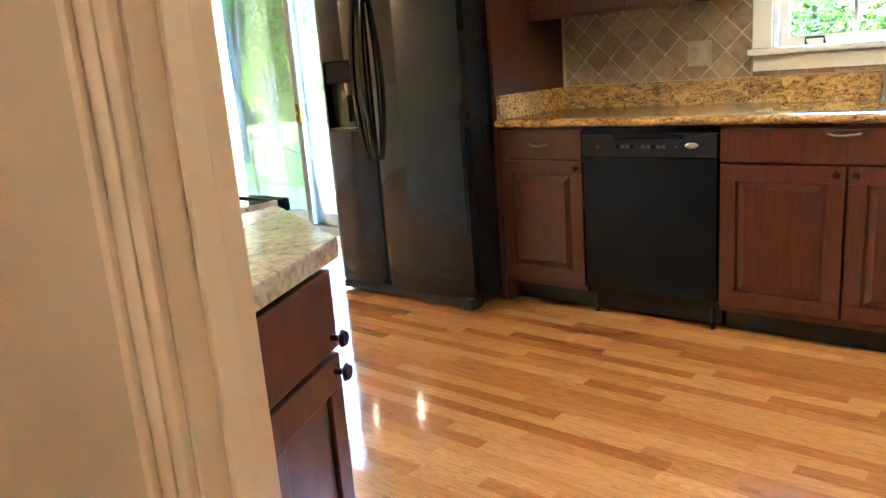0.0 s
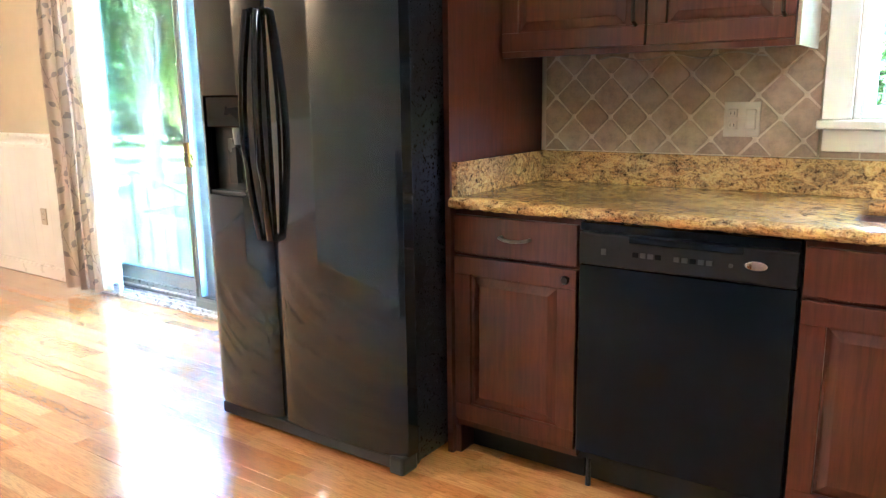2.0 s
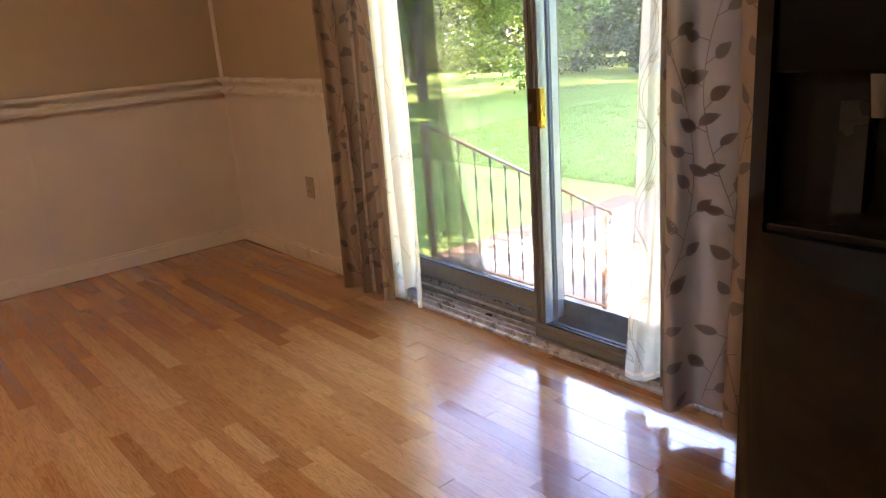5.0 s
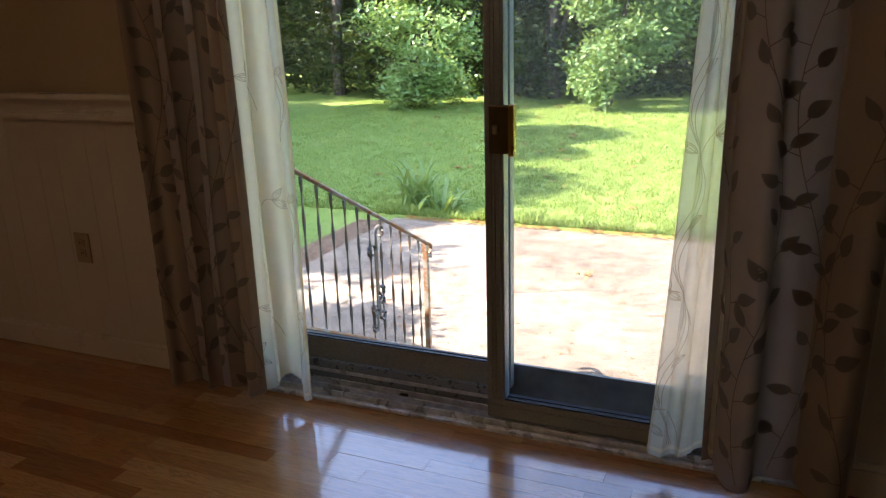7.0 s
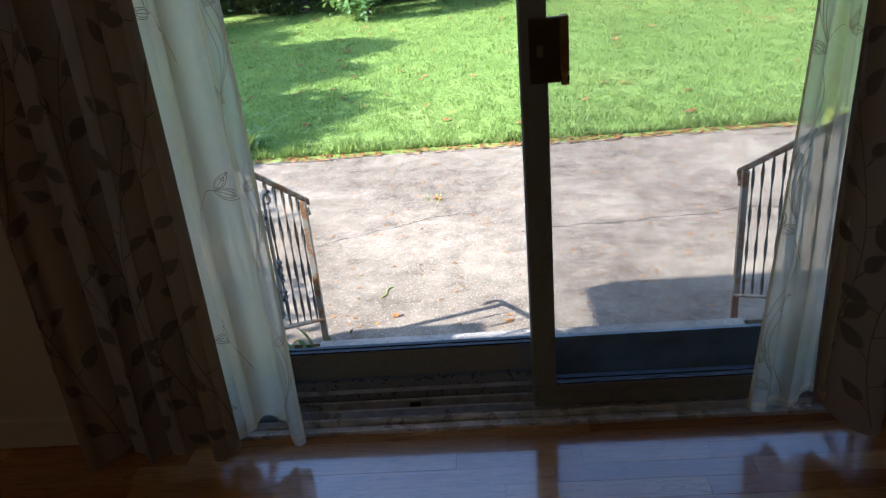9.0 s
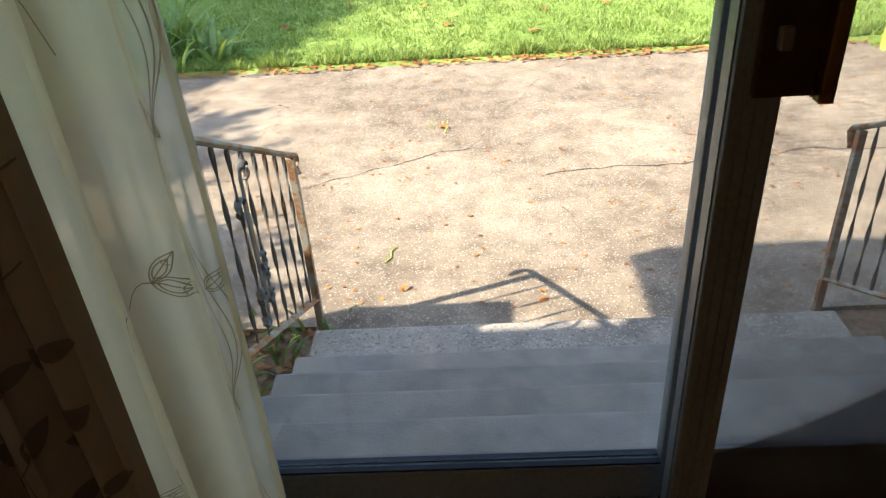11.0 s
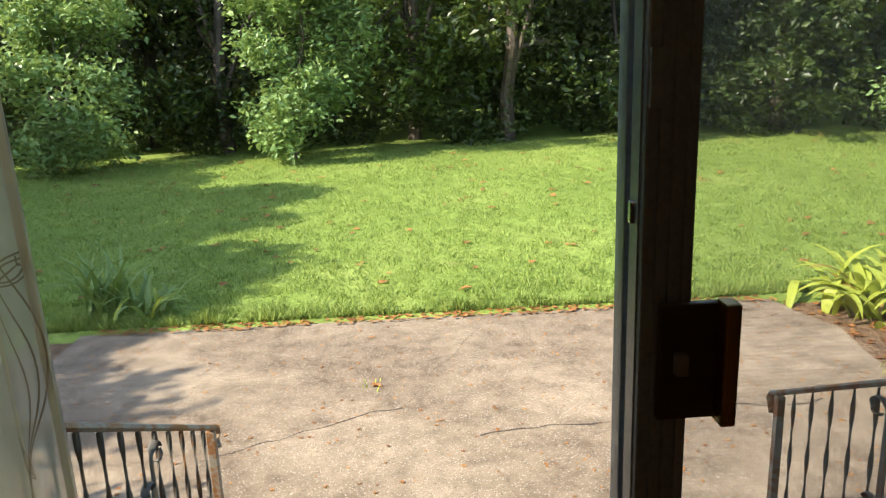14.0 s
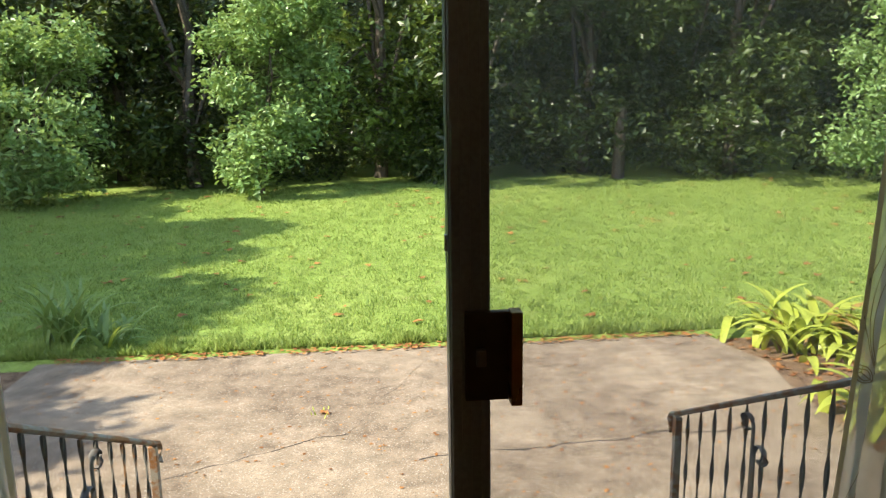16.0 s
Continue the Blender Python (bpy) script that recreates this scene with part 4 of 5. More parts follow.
# ---- drapes and sheers ----
class Cloth:
    """Hanging cloth: a folded line in plan, drawn down from z1 to z0, in arc length."""

    def __init__(self, x0, x1, y, folds, amp, z0, z1, seed, flare=0.0, hem=0.0, slant=0.0):
        self.slant = slant
        r = random.Random(seed)
        ph, ph2 = r.uniform(0, 6), r.uniform(0, 6)
        self.p = []
        for i in range(241):
            u = i / 240
            w = u + .035 * math.sin(2 * math.pi * u * folds * .37 + ph2)
            yy = amp * (math.sin(2 * math.pi * folds * w + ph) + .35 * math.sin(4.1 * math.pi * folds * u + ph2))
            self.p.append((x0 + (x1 - x0) * u + .25 * amp * math.sin(4 * math.pi * folds * w + ph), y + yy))
        s = [0.0]
        for a, b in zip(self.p, self.p[1:]):
            s.append(s[-1] + math.hypot(b[0] - a[0], b[1] - a[1]))
        self.s, self.w, self.z0, self.z1, self.flare, self.hem, self.xm, self.ym = s, s[-1], z0, z1, flare, hem, (x0 + x1) / 2, y
        self.ph = ph

    def at(self, a, z, out=0.0):
        i = int(np.searchsorted(self.s, min(max(a, 1e-6), self.w - 1e-6))) - 1
        i = min(max(i, 0), 239)
        t = (a - self.s[i]) / max(1e-9, self.s[i + 1] - self.s[i])
        p, q = Vector(self.p[i]), Vector(self.p[i + 1])
        c = p + (q - p) * t
        n = Vector((q.y - p.y, -(q.x - p.x))).normalized()
        if n.y > 0:
            n = -n
        v = (self.z1 - z) / (self.z1 - self.z0)
        gather = 1 - .25 * max(0, 1 - v * 3)
        y = self.ym + (c.y - self.ym) * gather * (.85 + .25 * v) + .006 * math.sin(9 * v + a * 20)
        x = c.x + self.flare * max(0, v - .72) * (c.x - self.xm) * 2.2 + .006 * math.sin(5 * v + self.ph + a * 9)
        x += self.slant * (v - .45) * max(0.0, 1 - a / self.w)
        zz = z + (self.hem * math.sin(a * 26 + self.ph) * (1 if v > .9 else 0) * (v - .9) * 10)
        return Vector((x + n.x * out, y + n.y * out, zz))

    def sheet(self, nv=44, hem_turn=True):
        bm = bmesh.new()
        nu = max(30, int(self.w / .008))
        zs = [self.z1 + (self.z0 - self.z1) * j / nv for j in range(nv + 1)]
        g = [[bm.verts.new(self.at(self.w * i / nu, z)) for z in zs] for i in range(nu + 1)]
        for i in range(nu):
            for j in range(nv):
                bm.faces.new((g[i][j], g[i + 1][j], g[i + 1][j + 1], g[i][j + 1]))
        return bm


def leaf_on(bm, cl, a, z, L, W, ang, out):
    ca, sa = math.cos(ang), math.sin(ang)
    ns = 7
    grid = []
    for i in range(ns + 1):
        t = i / ns
        half = W / 2 * math.sin(math.pi * t ** .8) ** .85 if 0 < t < 1 else 0.0006
        row = []
        for k in (-1, 0, 1):
            u, v = L * (t - .5), half * k + .1 * W * math.sin(math.pi * t)
            aa, zz = a + u * ca - v * sa, z + u * sa + v * ca
            if not (.004 < aa < cl.w - .004 and cl.z0 + .01 < zz < cl.z1 - .02):
                return
            row.append(cl.at(aa, zz, out))
        grid.append([bm.verts.new(p) for p in row])
    for r, s in zip(grid, grid[1:]):
        for k in range(2):
            bm.faces.new((r[k], r[k + 1], s[k + 1], s[k]))


def strip_on(bm, cl, path, w, out):
    prev = None
    for i, (a, z) in enumerate(path):
        p0, p1 = path[max(i - 1, 0)], path[min(i + 1, len(path) - 1)]
        d = Vector((p1[0] - p0[0], p1[1] - p0[1]))
        d = d.normalized() if d.length else Vector((1, 0))
        if not (.004 < a < cl.w - .004 and cl.z0 + .01 < z < cl.z1 - .02):
            prev = None
            continue
        e = [bm.verts.new(cl.at(a - d.y * w * k, z + d.x * w * k, out)) for k in (-.5, .5)]
        if prev:
            bm.faces.new((prev[0], prev[1], e[1], e[0]))
        prev = e


def vine_pattern(cl, seed, bl, bv, out):
    r = random.Random(seed)
    a = r.uniform(.0, .05)
    while a < cl.w + .1:
        z = cl.z0 - .05
        ph, dirn = r.uniform(0, 6), r.choice((-1, 1))
        path = []
        k = 0
        while z < cl.z1:
            aa = a + .055 * math.sin(z * 6.0 + ph)
            path.append((aa, z))
            k += 1
            if k % 5 == 0:
                dirn = -dirn
                ang = (math.pi / 2 - dirn * r.uniform(.5, 1.3))
                L = r.uniform(.05, .068)
                stem = [(aa + math.cos(ang) * q * .035, z + math.sin(ang) * q * .035) for q in (0, .35, .7, 1)]
                strip_on(bv, cl, stem, .0028, out)
                c0 = (aa + math.cos(ang) * (.03 + L / 2), z + math.sin(ang) * (.03 + L / 2))
                leaf_on(bl, cl, c0[0], c0[1], L, L * r.uniform(.45, .62), ang + r.uniform(-.3, .3), out)
            z += .012
        strip_on(bv, cl, path, .0026, out)
        a += r.uniform(.12, .15)


def stitched_leaf(bm, cl, a, z, ang, L, out):
    """A pointed leaf in thread: two outlines, a midrib and a few veins."""
    ca, sa = math.cos(ang), math.sin(ang)

    def put(u, v):
        return (a + u * ca - v * sa, z + u * sa + v * ca)
    for sc_ in (1.0, .66):
        for side in (-1, 1):
            strip_on(bm, cl, [put(L * (t / 9 * sc_ + (1 - sc_) * .3), side * L * .21 * sc_ * math.sin(math.pi * (t / 9) ** .8)) for t in range(10)], .0017, out)
    strip_on(bm, cl, [put(L * t / 5, 0) for t in range(6)], .0016, out)
    for t in (.55,):
        for side in (-1, 1):
            strip_on(bm, cl, [put(L * t, 0), put(L * (t + .1), side * L * .13)], .0012, out)


def sprig_pattern(cl, seed, bl, bv, out, inner):
    """Staggered sprigs of stitched leaves, and a scrolled vine along the inner edge."""
    r = random.Random(seed)
    col, a = 0, .05
    while a < cl.w:
        z = cl.z0 + .10 + (.13 if col % 2 else 0)
        while z < cl.z1 - .1:
            s = r.choice((-1, 1))
            aa, zz = a + r.uniform(-.02, .02), z + r.uniform(-.02, .02)
            stem = [(aa + s * .075 * (t / 8) - s * .03, zz + .035 * math.sin(2.4 * t / 8) - .07 * (1 - t / 8) ** 2) for t in range(9)]
            strip_on(bv, cl, stem, .0017, out)
            e = stem[-1]
            base = 0.5 if s > 0 else math.pi - 0.5
            for da in (-.85, .35):
                stitched_leaf(bl, cl, e[0], e[1], base + da + r.uniform(-.12, .12), r.uniform(.05, .066), out)
            z += r.uniform(.33, .40)
        a += r.uniform(.17, .21)
        col += 1
    for q in (0.0, .009, .018):
        path = []
        for i in range(150):
            z = cl.z0 + .03 + (cl.z1 - cl.z0 - .06) * i / 149
            off = .03 + q + .026 * math.sin(z * 17 + q * 30)
            path.append((cl.w - off if inner else off, z))
        strip_on(bv, cl, path, .0015, out)
    z = cl.z0 + .06
    k = 0
    while z < cl.z1 - .1:
        k += 1
        off = .034
        stitched_leaf(bl, cl, cl.w - off if inner else off, z, math.pi / 2 + (.9 if k % 2 else -.9), .05, out)
        z += .19


def drape(cl, label):
    e = thing("drape", label, "curtain", (cl.xm, cl.ym, cl.z1), "drapes at the patio door")
    ob = part("panel", cl.sheet(), DRAPE, e, "", True)
    bl, bv = bmesh.new(), bmesh.new()
    vine_pattern(cl, int(cl.xm * -100), bl, bv, .0016)
    part("leaf_print", bl, PRINT, e, "dark grey printed leaves", True)["kind"] = "stuff"
    part("vine_print", bv, VINE, e, "brown printed vines", True)
    return e


def sheer(cl, label, mat, inner):
    e = thing("sheer_curtain", label, "curtain", (cl.xm, cl.ym, cl.z1), "sheers at the patio door")
    bm = cl.sheet()
    n = len(bm.faces) // 44
    bm.faces.ensure_lookup_table()
    for i in range(n):
        if (i > n * .86) if inner else (i < n * .14):
            for j in range(44):
                bm.faces[i * 44 + j].material_index = 1
    part("panel", bm, [mat, SHEER_THIN], e, "", True)
    bl, bv = bmesh.new(), bmesh.new()
    sprig_pattern(cl, int(cl.xm * -130), bl, bv, .001, inner)
    part("embroidered_leaves", bl, SHEER_EMB, e, "stitched leaf outlines", True)["kind"] = "stuff"
    part("embroidered_vines", bv, SHEER_EMB, e, "stitched vines", True)
    hem = bmesh.new()
    edge = cl.w - .006 if inner else .006
    strip_on(hem, cl, [(edge, cl.z0 + .02 + (cl.z1 - cl.z0 - .06) * i / 60) for i in range(61)], .007, .0012)
    strip_on(hem, cl, [(cl.w * (.01 + .98 * i / 60), cl.z0 + .02) for i in range(61)], .01, .0012)
    part("hem", hem, SHEER, e, "folded hem")
    return e


TOPZ = 2.16
drape(Cloth(-3.87, -3.45, -.13, 3.8, .030, .045, TOPZ, 4, hem=.012), "taupe drape printed with grey leaves, gathered beside the patio door")
drape(Cloth(-2.10, -1.735, -.14, 1.7, .045, .065, TOPZ, 8, hem=.008), "wide taupe drape printed with grey leaves on brown vines")
sheer(Cloth(-3.57, -3.31, -.085, 2.8, .022, .07, TOPZ, 21, flare=.12, hem=.034), "cream sheer curtain with stitched leaf vines and a torn hem", SHEER, True)
sheer(Cloth(-2.165, -2.05, -.085, 2.2, .015, .075, TOPZ, 33, flare=.1, hem=.02, slant=-.13), "cream sheer curtain with stitched vines, flared at its hem", SHEER_THIN, False)
rod = thing("curtain_rod", "dark double curtain rod above the patio door", "curtain rod", (-2.8, -.1, 2.17))
for y in (-.135, -.085):
    part("rod", cyl(bmesh.new(), (-4.05, y, 2.17), (-1.6, y, 2.17), .011, .011, 12), BRONZE, rod, "", True)
for x in (-4.0, -2.75, -1.65):
    part("bracket", bx(x - .01, x + .01, -.15, -.0, 2.155, 2.165), BRONZE, rod)

# ---- outside: ground, patio, steps ----
GZ = -.73


def lawn_z(x, y):
    r = min(1.0, max(0.0, (y - 5.0) / 10.0))
    return GZ + .02 + .22 * r + .03 * noise.noise(Vector((x * .35, y * .35, 0))) * min(1.0, max(0.0, (y - 5.0)))


def lawn_mat(name):
    k = Mat(name, 0.9, spec=0.15)
    a = k.noise(0.55, 6, rough=0.6)
    b = k.noise(48, 7, rough=0.8)
    c = k.ramp(a, [(0.3, (0.17, 0.25, 0.05)), (0.5, (0.22, 0.315, 0.065)), (0.7, (0.29, 0.37, 0.09))])
    c = k.mix(0.65, c, k.ramp(b, [(0.32, 0.25), (0.55, 0.95), (0.75, 1.3)]), "MULTIPLY")
    c = k.mix(0.6, c, k.ramp(k.noise(13, 5, rough=0.75), [(0.36, 0.45), (0.52, 0.95), (0.66, 1.25)]), "MULTIPLY")
    c = k.mix(k.ramp(k.noise(3.1, 5, rough=0.7), [(0.60, 0.0), (0.74, 0.45)]), c, (0.26, 0.20, 0.10))
    k.color(c).bump(b, 0.6, 0.008)
    return k.m


def soil_mat(name):
    k = Mat(name, 0.95, spec=0.1)
    k.color(k.ramp(k.noise(18, 7, rough=0.75), [(0.3, (0.06, 0.038, 0.022)), (0.5, (0.18, 0.115, 0.07)), (0.7, (0.32, 0.22, 0.135))]))
    k.bump(k.noise(40, 6), 0.9, 0.02)
    return k.m


LAWN, SOIL = lawn_mat("mown_grass"), soil_mat("leafy_soil")
CONCRETE = concrete("pebbled_weathered_concrete")
STEP_CONC = concrete("grey_step_concrete", (0.27, 0.255, 0.225), (0.40, 0.38, 0.34), False)
AGGREGATE = concrete("exposed_aggregate_concrete", (0.20, 0.185, 0.16), (0.36, 0.335, 0.295))

bm = bmesh.new()
gx = [-300, -120, -60] + [-40 + i * 1.0 for i in range(66)] + [60, 120, 300]
gy = [.15, 1.5, 3.2, 4.7, 5.0] + [5.5 + .5 * i for i in range(26)] + [20, 26, 40, 90, 300]
g = [[bm.verts.new((x, y, (GZ - .055 if y < 4.9 else lawn_z(x, y)) if -8 < x < 3 or y > 4.9 else GZ - .01)) for y in gy] for x in gx]
for i in range(len(gx) - 1):
    for j in range(len(gy) - 1):
        bm.faces.new((g[i][j], g[i + 1][j], g[i + 1][j + 1], g[i][j + 1]))
structure("ground", bm, LAWN, "mown green back lawn with scattered fallen leaves", "lawn")
structure("soil_bed", prism(bmesh.new(), [(-5.9, .15), (2.6, .15), (2.6, 5.0), (-.1, 5.03), (-5.9, 5.03)], GZ - .04, GZ - .022), SOIL, "bare leafy soil beside the steps and patio", "soil")

# patio slab with uneven far edge
rng = random.Random(9)
pts = [(-5.55, 1.66), (-3.7, 1.66), (-3.7, 1.482), (-1.66, 1.482), (-1.66, 1.66), (-.05, 1.66), (-.02, 2.6), (.05, 3.7), (.15, 4.2), (.02, 4.6), (-.02, 4.92)]
pts += [(-.02 - i * .11, 4.95 + .035 * noise.noise(Vector((i * .9, 3, 0))) + rng.uniform(-.02, .02) + .0012 * i) for i in range(1, 51)]
patio = structure("patio", prism(bmesh.new(), pts, GZ - .09, GZ), CONCRETE, "weathered concrete patio slab with exposed pebbles and cracks", "patio")
CRACK = plain("dark_crack_dirt", (0.05, 0.04, 0.03), 0.95, var=0.4, scale=50)
for seed, (x0, y0), (x1, y1), w in ((1, (-2.62, 2.93), (-.6, 3.12), .02), (2, (-4.1, 2.85), (-3.05, 3.35), .012), (3, (-3.62, 4.0), (-3.5, 4.95), .013), (4, (-3.05, 3.35), (-2.4, 4.7), .009), (5, (-2.62, 2.93), (-2.5, 2.2), .005)):
    r = random.Random(seed)
    n = 26
    line = []
    for i in range(n + 1):
        t = i / n
        dx, dy = y0 - y1, x1 - x0
        q = .035 * noise.noise(Vector((t * 6, seed * 7.3, 0))) + r.uniform(-.006, .006)
        line.append((x0 + (x1 - x0) * t + dx * q, y0 + (y1 - y0) * t + dy * q, w * r.uniform(.25, 1)))
    bm = bmesh.new()
    prev = None
    for x, y, ww in line:
        e = (bm.verts.new((x, y - ww / 2, GZ + .0015)), bm.verts.new((x, y + ww / 2, GZ + .0015)))
        if prev:
            bm.faces.new((prev[0], e[0], e[1], prev[1]))
        prev = e
    part("crack", bm, CRACK, patio, "thin dirt-filled crack")

steps = thing("patio_steps", "grey concrete steps down from the door to the patio", "steps", (-2.66, .9, GZ))
for y0, y1, z in ((.15, .49, -.10), (.49, .72, -.226), (.72, .95, -.352), (.95, 1.175, -.478), (1.175, 1.48, -.604)):
    part("step", bx(-3.66, -1.69, y0 + .001, y1, GZ - .02, z, bev=.012), AGGREGATE if z < -.5 else STEP_CONC, steps)

# unseen block added past the house corner to shade the steps
structure("house_wing", bx(-6.62, -5.405, -6.0, .15, -.9, 2.5), WALL_TAN, "unseen block added to shade the steps", "wall")
# block added for an unknown caster, sized to its shadow on the patio
structure("garden_wall", bx(-5.75, -5.06, .16, 1.0, -.78, 1.165), WALL_TAN, "low block added to cast the shadow beside the steps", "wall")

# ---- iron railings ----
def rust_mat(name, base, rust, share):
    k = Mat(name, 0.6, 0.2)
    n = k.noise(14, 6, rough=0.7)
    k.color(k.mix(k.ramp(n, [(share - .06, 0.0), (share + .06, 1.0)]), base, rust)).bump(n, 0.4, 0.003)
    return k.m


IRON = rust_mat("old_grey_painted_iron", (0.13, 0.125, 0.11), (0.17, 0.085, 0.035), 0.56)
IRON_RUST = rust_mat("pale_paint_and_rust", (0.36, 0.33, 0.27), (0.30, 0.13, 0.045), 0.5)


def railing(x, label, side):
    e = thing("railing", label, "railing", (x, 1.6, GZ), "wrought-iron railings by the steps")
    y0, z0, y1, z1 = .27, .775, 1.655, .055
    drop = .66

    def zr(y):
        return z0 + (z1 - z0) * (y - y0) / (y1 - y0)
    pts = [(x, y0, z0), (x, y1, z1), (x, y1 + .03, z1 - .012), (x, y1 + .047, z1 - .04), (x, y1 + .045, z1 - .075), (x, y1 + .03, z1 - .09)]
    bm = bmesh.new()
    tube(bm, pts, .019, 8, flat=.55)
    part("handrail", bm, IRON_RUST, e, "rust-stained flat handrail", True)
    part("bottom_rail", tube(bmesh.new(), [(x, y0, zr(y0) - drop), (x, y1, zr(y1) - drop + .02)], .015, 6, flat=.6), IRON_RUST, e)
    part("end_post", bx(x - .014, x + .014, y1 - .028, y1, GZ - .03, z1 - .005, bev=.002), IRON_RUST, e, "square end post with peeling paint")
    part("top_post", bx(x - .014, x + .014, y0 - .014, y0 + .014, -.12, zr(y0), bev=.002), IRON_RUST, e)
    n = 13
    for i in range(1, n):
        y = y0 + (y1 - y0) * i / n
        a, b = zr(y) - .012, zr(y) - drop + .01
        bm = bmesh.new()
        m = 28
        tube(bm, [(x, y, b + (a - b) * k / m) for k in range(m + 1)], .0074, 4, twist=.42, flat=.5)
        part("twisted_baluster", bm, IRON, e)
    # scroll between two balusters near the middle of the flight
    for i, yy in ((7.5, 0), ):
        y = y0 + (y1 - y0) * i / n
        za, zb = zr(y) - .10, zr(y) - drop + .11

        def scroll(cy, cz, r, s, up, ob_pts):
            for k in range(15):
                t = k / 14
                ang = math.pi * (1.0 - 1.75 * t) if up else math.pi * (1.0 + 1.75 * t)
                rr = r * (1 - .55 * t)
                ob_pts.append((x, cy + s * (rr * math.cos(ang) + r), cz + rr * math.sin(ang)))
            return ob_pts
        for s, dz in ((1, .0), (-1, -.075)):
            path = scroll(y + s * .006, za + dz, .04, s, True, [])[::-1]
            path += [(x, y + s * .006, za + dz - (za - zb) * .62 * k / 6) for k in range(1, 7)]
            path += scroll(y + s * .006, za + dz - (za - zb) * .64, .034, s, False, [])
            part("scroll", tube(bmesh.new(), path, .011, 6, flat=.4), IRON, e, "curled iron scroll", True)
            path = scroll(y + s * .012, zb + .10 + dz * .5, .028, s, True, [])[::-1] + [(x, y + s * .012, zb + .09 - .06 * k / 3 + dz * .5) for k in range(4)]
            path += scroll(y + s * .012, zb + .03 + dz * .5, .03, s, False, [])
            part("scroll", tube(bmesh.new(), path, .011, 6, flat=.4), IRON, e, "curled iron scroll", True)
    return e


railing(-3.675, "rusty wrought-iron stair railing with scrolls, beside the soil bed", -1)
railing(-1.67, "dark wrought-iron stair railing with scrolls, beside yellow-green lilies", 1)


# ---- plants ----
def leaf_mat(name, lo, hi, trans=0.35, rough=0.4):
    k = Mat(name, rough, spec=0.4)
    rnd = k.n.new("ShaderNodeNewGeometry").outputs["Random Per Island"]
    c = k.ramp(rnd, [(0.0, lo), (1.0, hi)])
    c = k.mix(0.3, c, k.ramp(k.noise(9, 3), [(0.3, 0.6), (0.7, 1.15)]), "MULTIPLY")
    k.color(c)
    tl = k.n.new("ShaderNodeBsdfTranslucent")
    k.l.new(k.mix(0.5, c, (0.30, 0.36, 0.05)), tl.inputs[0])
    mx = k.n.new("ShaderNodeMixShader")
    mx.inputs[0].default_value = trans
    k.l.new(k.b.outputs[0], mx.inputs[1])
    k.l.new(tl.outputs[0], mx.inputs[2])
    k.l.new(mx.outputs[0], k.n["Material Output"].inputs[0])
    return k.m


LEAF_A = leaf_mat("broad_green_leaves", (0.07, 0.12, 0.025), (0.17, 0.25, 0.06))
LEAF_B = leaf_mat("pale_shrub_leaves", (0.12, 0.23, 0.07), (0.31, 0.45, 0.17))
# leaf green darkened so the colour itself holds the wood's deep shade
LEAF_D = leaf_mat("shaded_wood_leaves", (0.018, 0.034, 0.008), (0.06, 0.095, 0.022), 0.12)
BLADE_G = leaf_mat("grass_blades", (0.09, 0.17, 0.03), (0.40, 0.50, 0.13), 0.35, 0.6)
LILY = leaf_mat("yellow_green_lily_leaves", (0.36, 0.46, 0.06), (0.60, 0.62, 0.12), 0.35)
LILY_DRY = leaf_mat("dry_lily_leaves", (0.35, 0.20, 0.07), (0.50, 0.33, 0.09), 0.3)
IRIS = leaf_mat("blue_green_iris_leaves", (0.14, 0.25, 0.07), (0.30, 0.42, 0.14), 0.35)
DRY = leaf_mat("fallen_leaves", (0.20, 0.07, 0.025), (0.46, 0.20, 0.06), 0.2, 0.7)
BARK = rust_mat("grey_brown_bark", (0.055, 0.041, 0.029), (0.10, 0.08, 0.058), 0.5)


def blade_clump(name, x, y, n, length, width, mats, label, category, seed, lean=1.0):
    """Strap leaves that rise and arch over, each folded along its rib."""
    e = thing(name, label, category, (x, y, lawn_z(x, y)))
    r = random.Random(seed)
    for i in range(n):
        bm = bmesh.new()
        az, L, w = r.uniform(0, 2 * math.pi), length * r.uniform(.6, 1.15), width * r.uniform(.7, 1.2)
        bx_, by_ = x + r.gauss(0, .11 * lean), y + r.gauss(0, .11 * lean)
        bz = GZ - .03
        tilt0, curl = r.uniform(.1, .55) * lean, r.uniform(.9, 2.0) * lean
        px, py, pz, th = bx_, by_, bz, tilt0
        rows, m = [], 9
        for k in range(m + 1):
            t = k / m
            ww = w * (1 - t ** 3.2) * (.55 + .45 * min(1, t * 4)) + .001
            sx, sy = -math.sin(az) * ww / 2, math.cos(az) * ww / 2
            rows.append((bm.verts.new((px - sx, py - sy, pz + ww * .14)), bm.verts.new((px, py, pz)), bm.verts.new((px + sx, py + sy, pz + ww * .14))))
            th = tilt0 + curl * t ** 1.4
            px += L / m * math.sin(th) * math.cos(az)
            py += L / m * math.sin(th) * math.sin(az)
            pz = max(pz + L / m * math.cos(th), GZ - .02)
        for p, q in zip(rows, rows[1:]):
            bm.faces.new((p[0], p[1], q[1], q[0]))
            bm.faces.new((p[1], p[2], q[2], q[1]))
        part("leaf", bm, mats[0] if r.random() < .86 or len(mats) < 2 else mats[1], e, "", True)
    return e


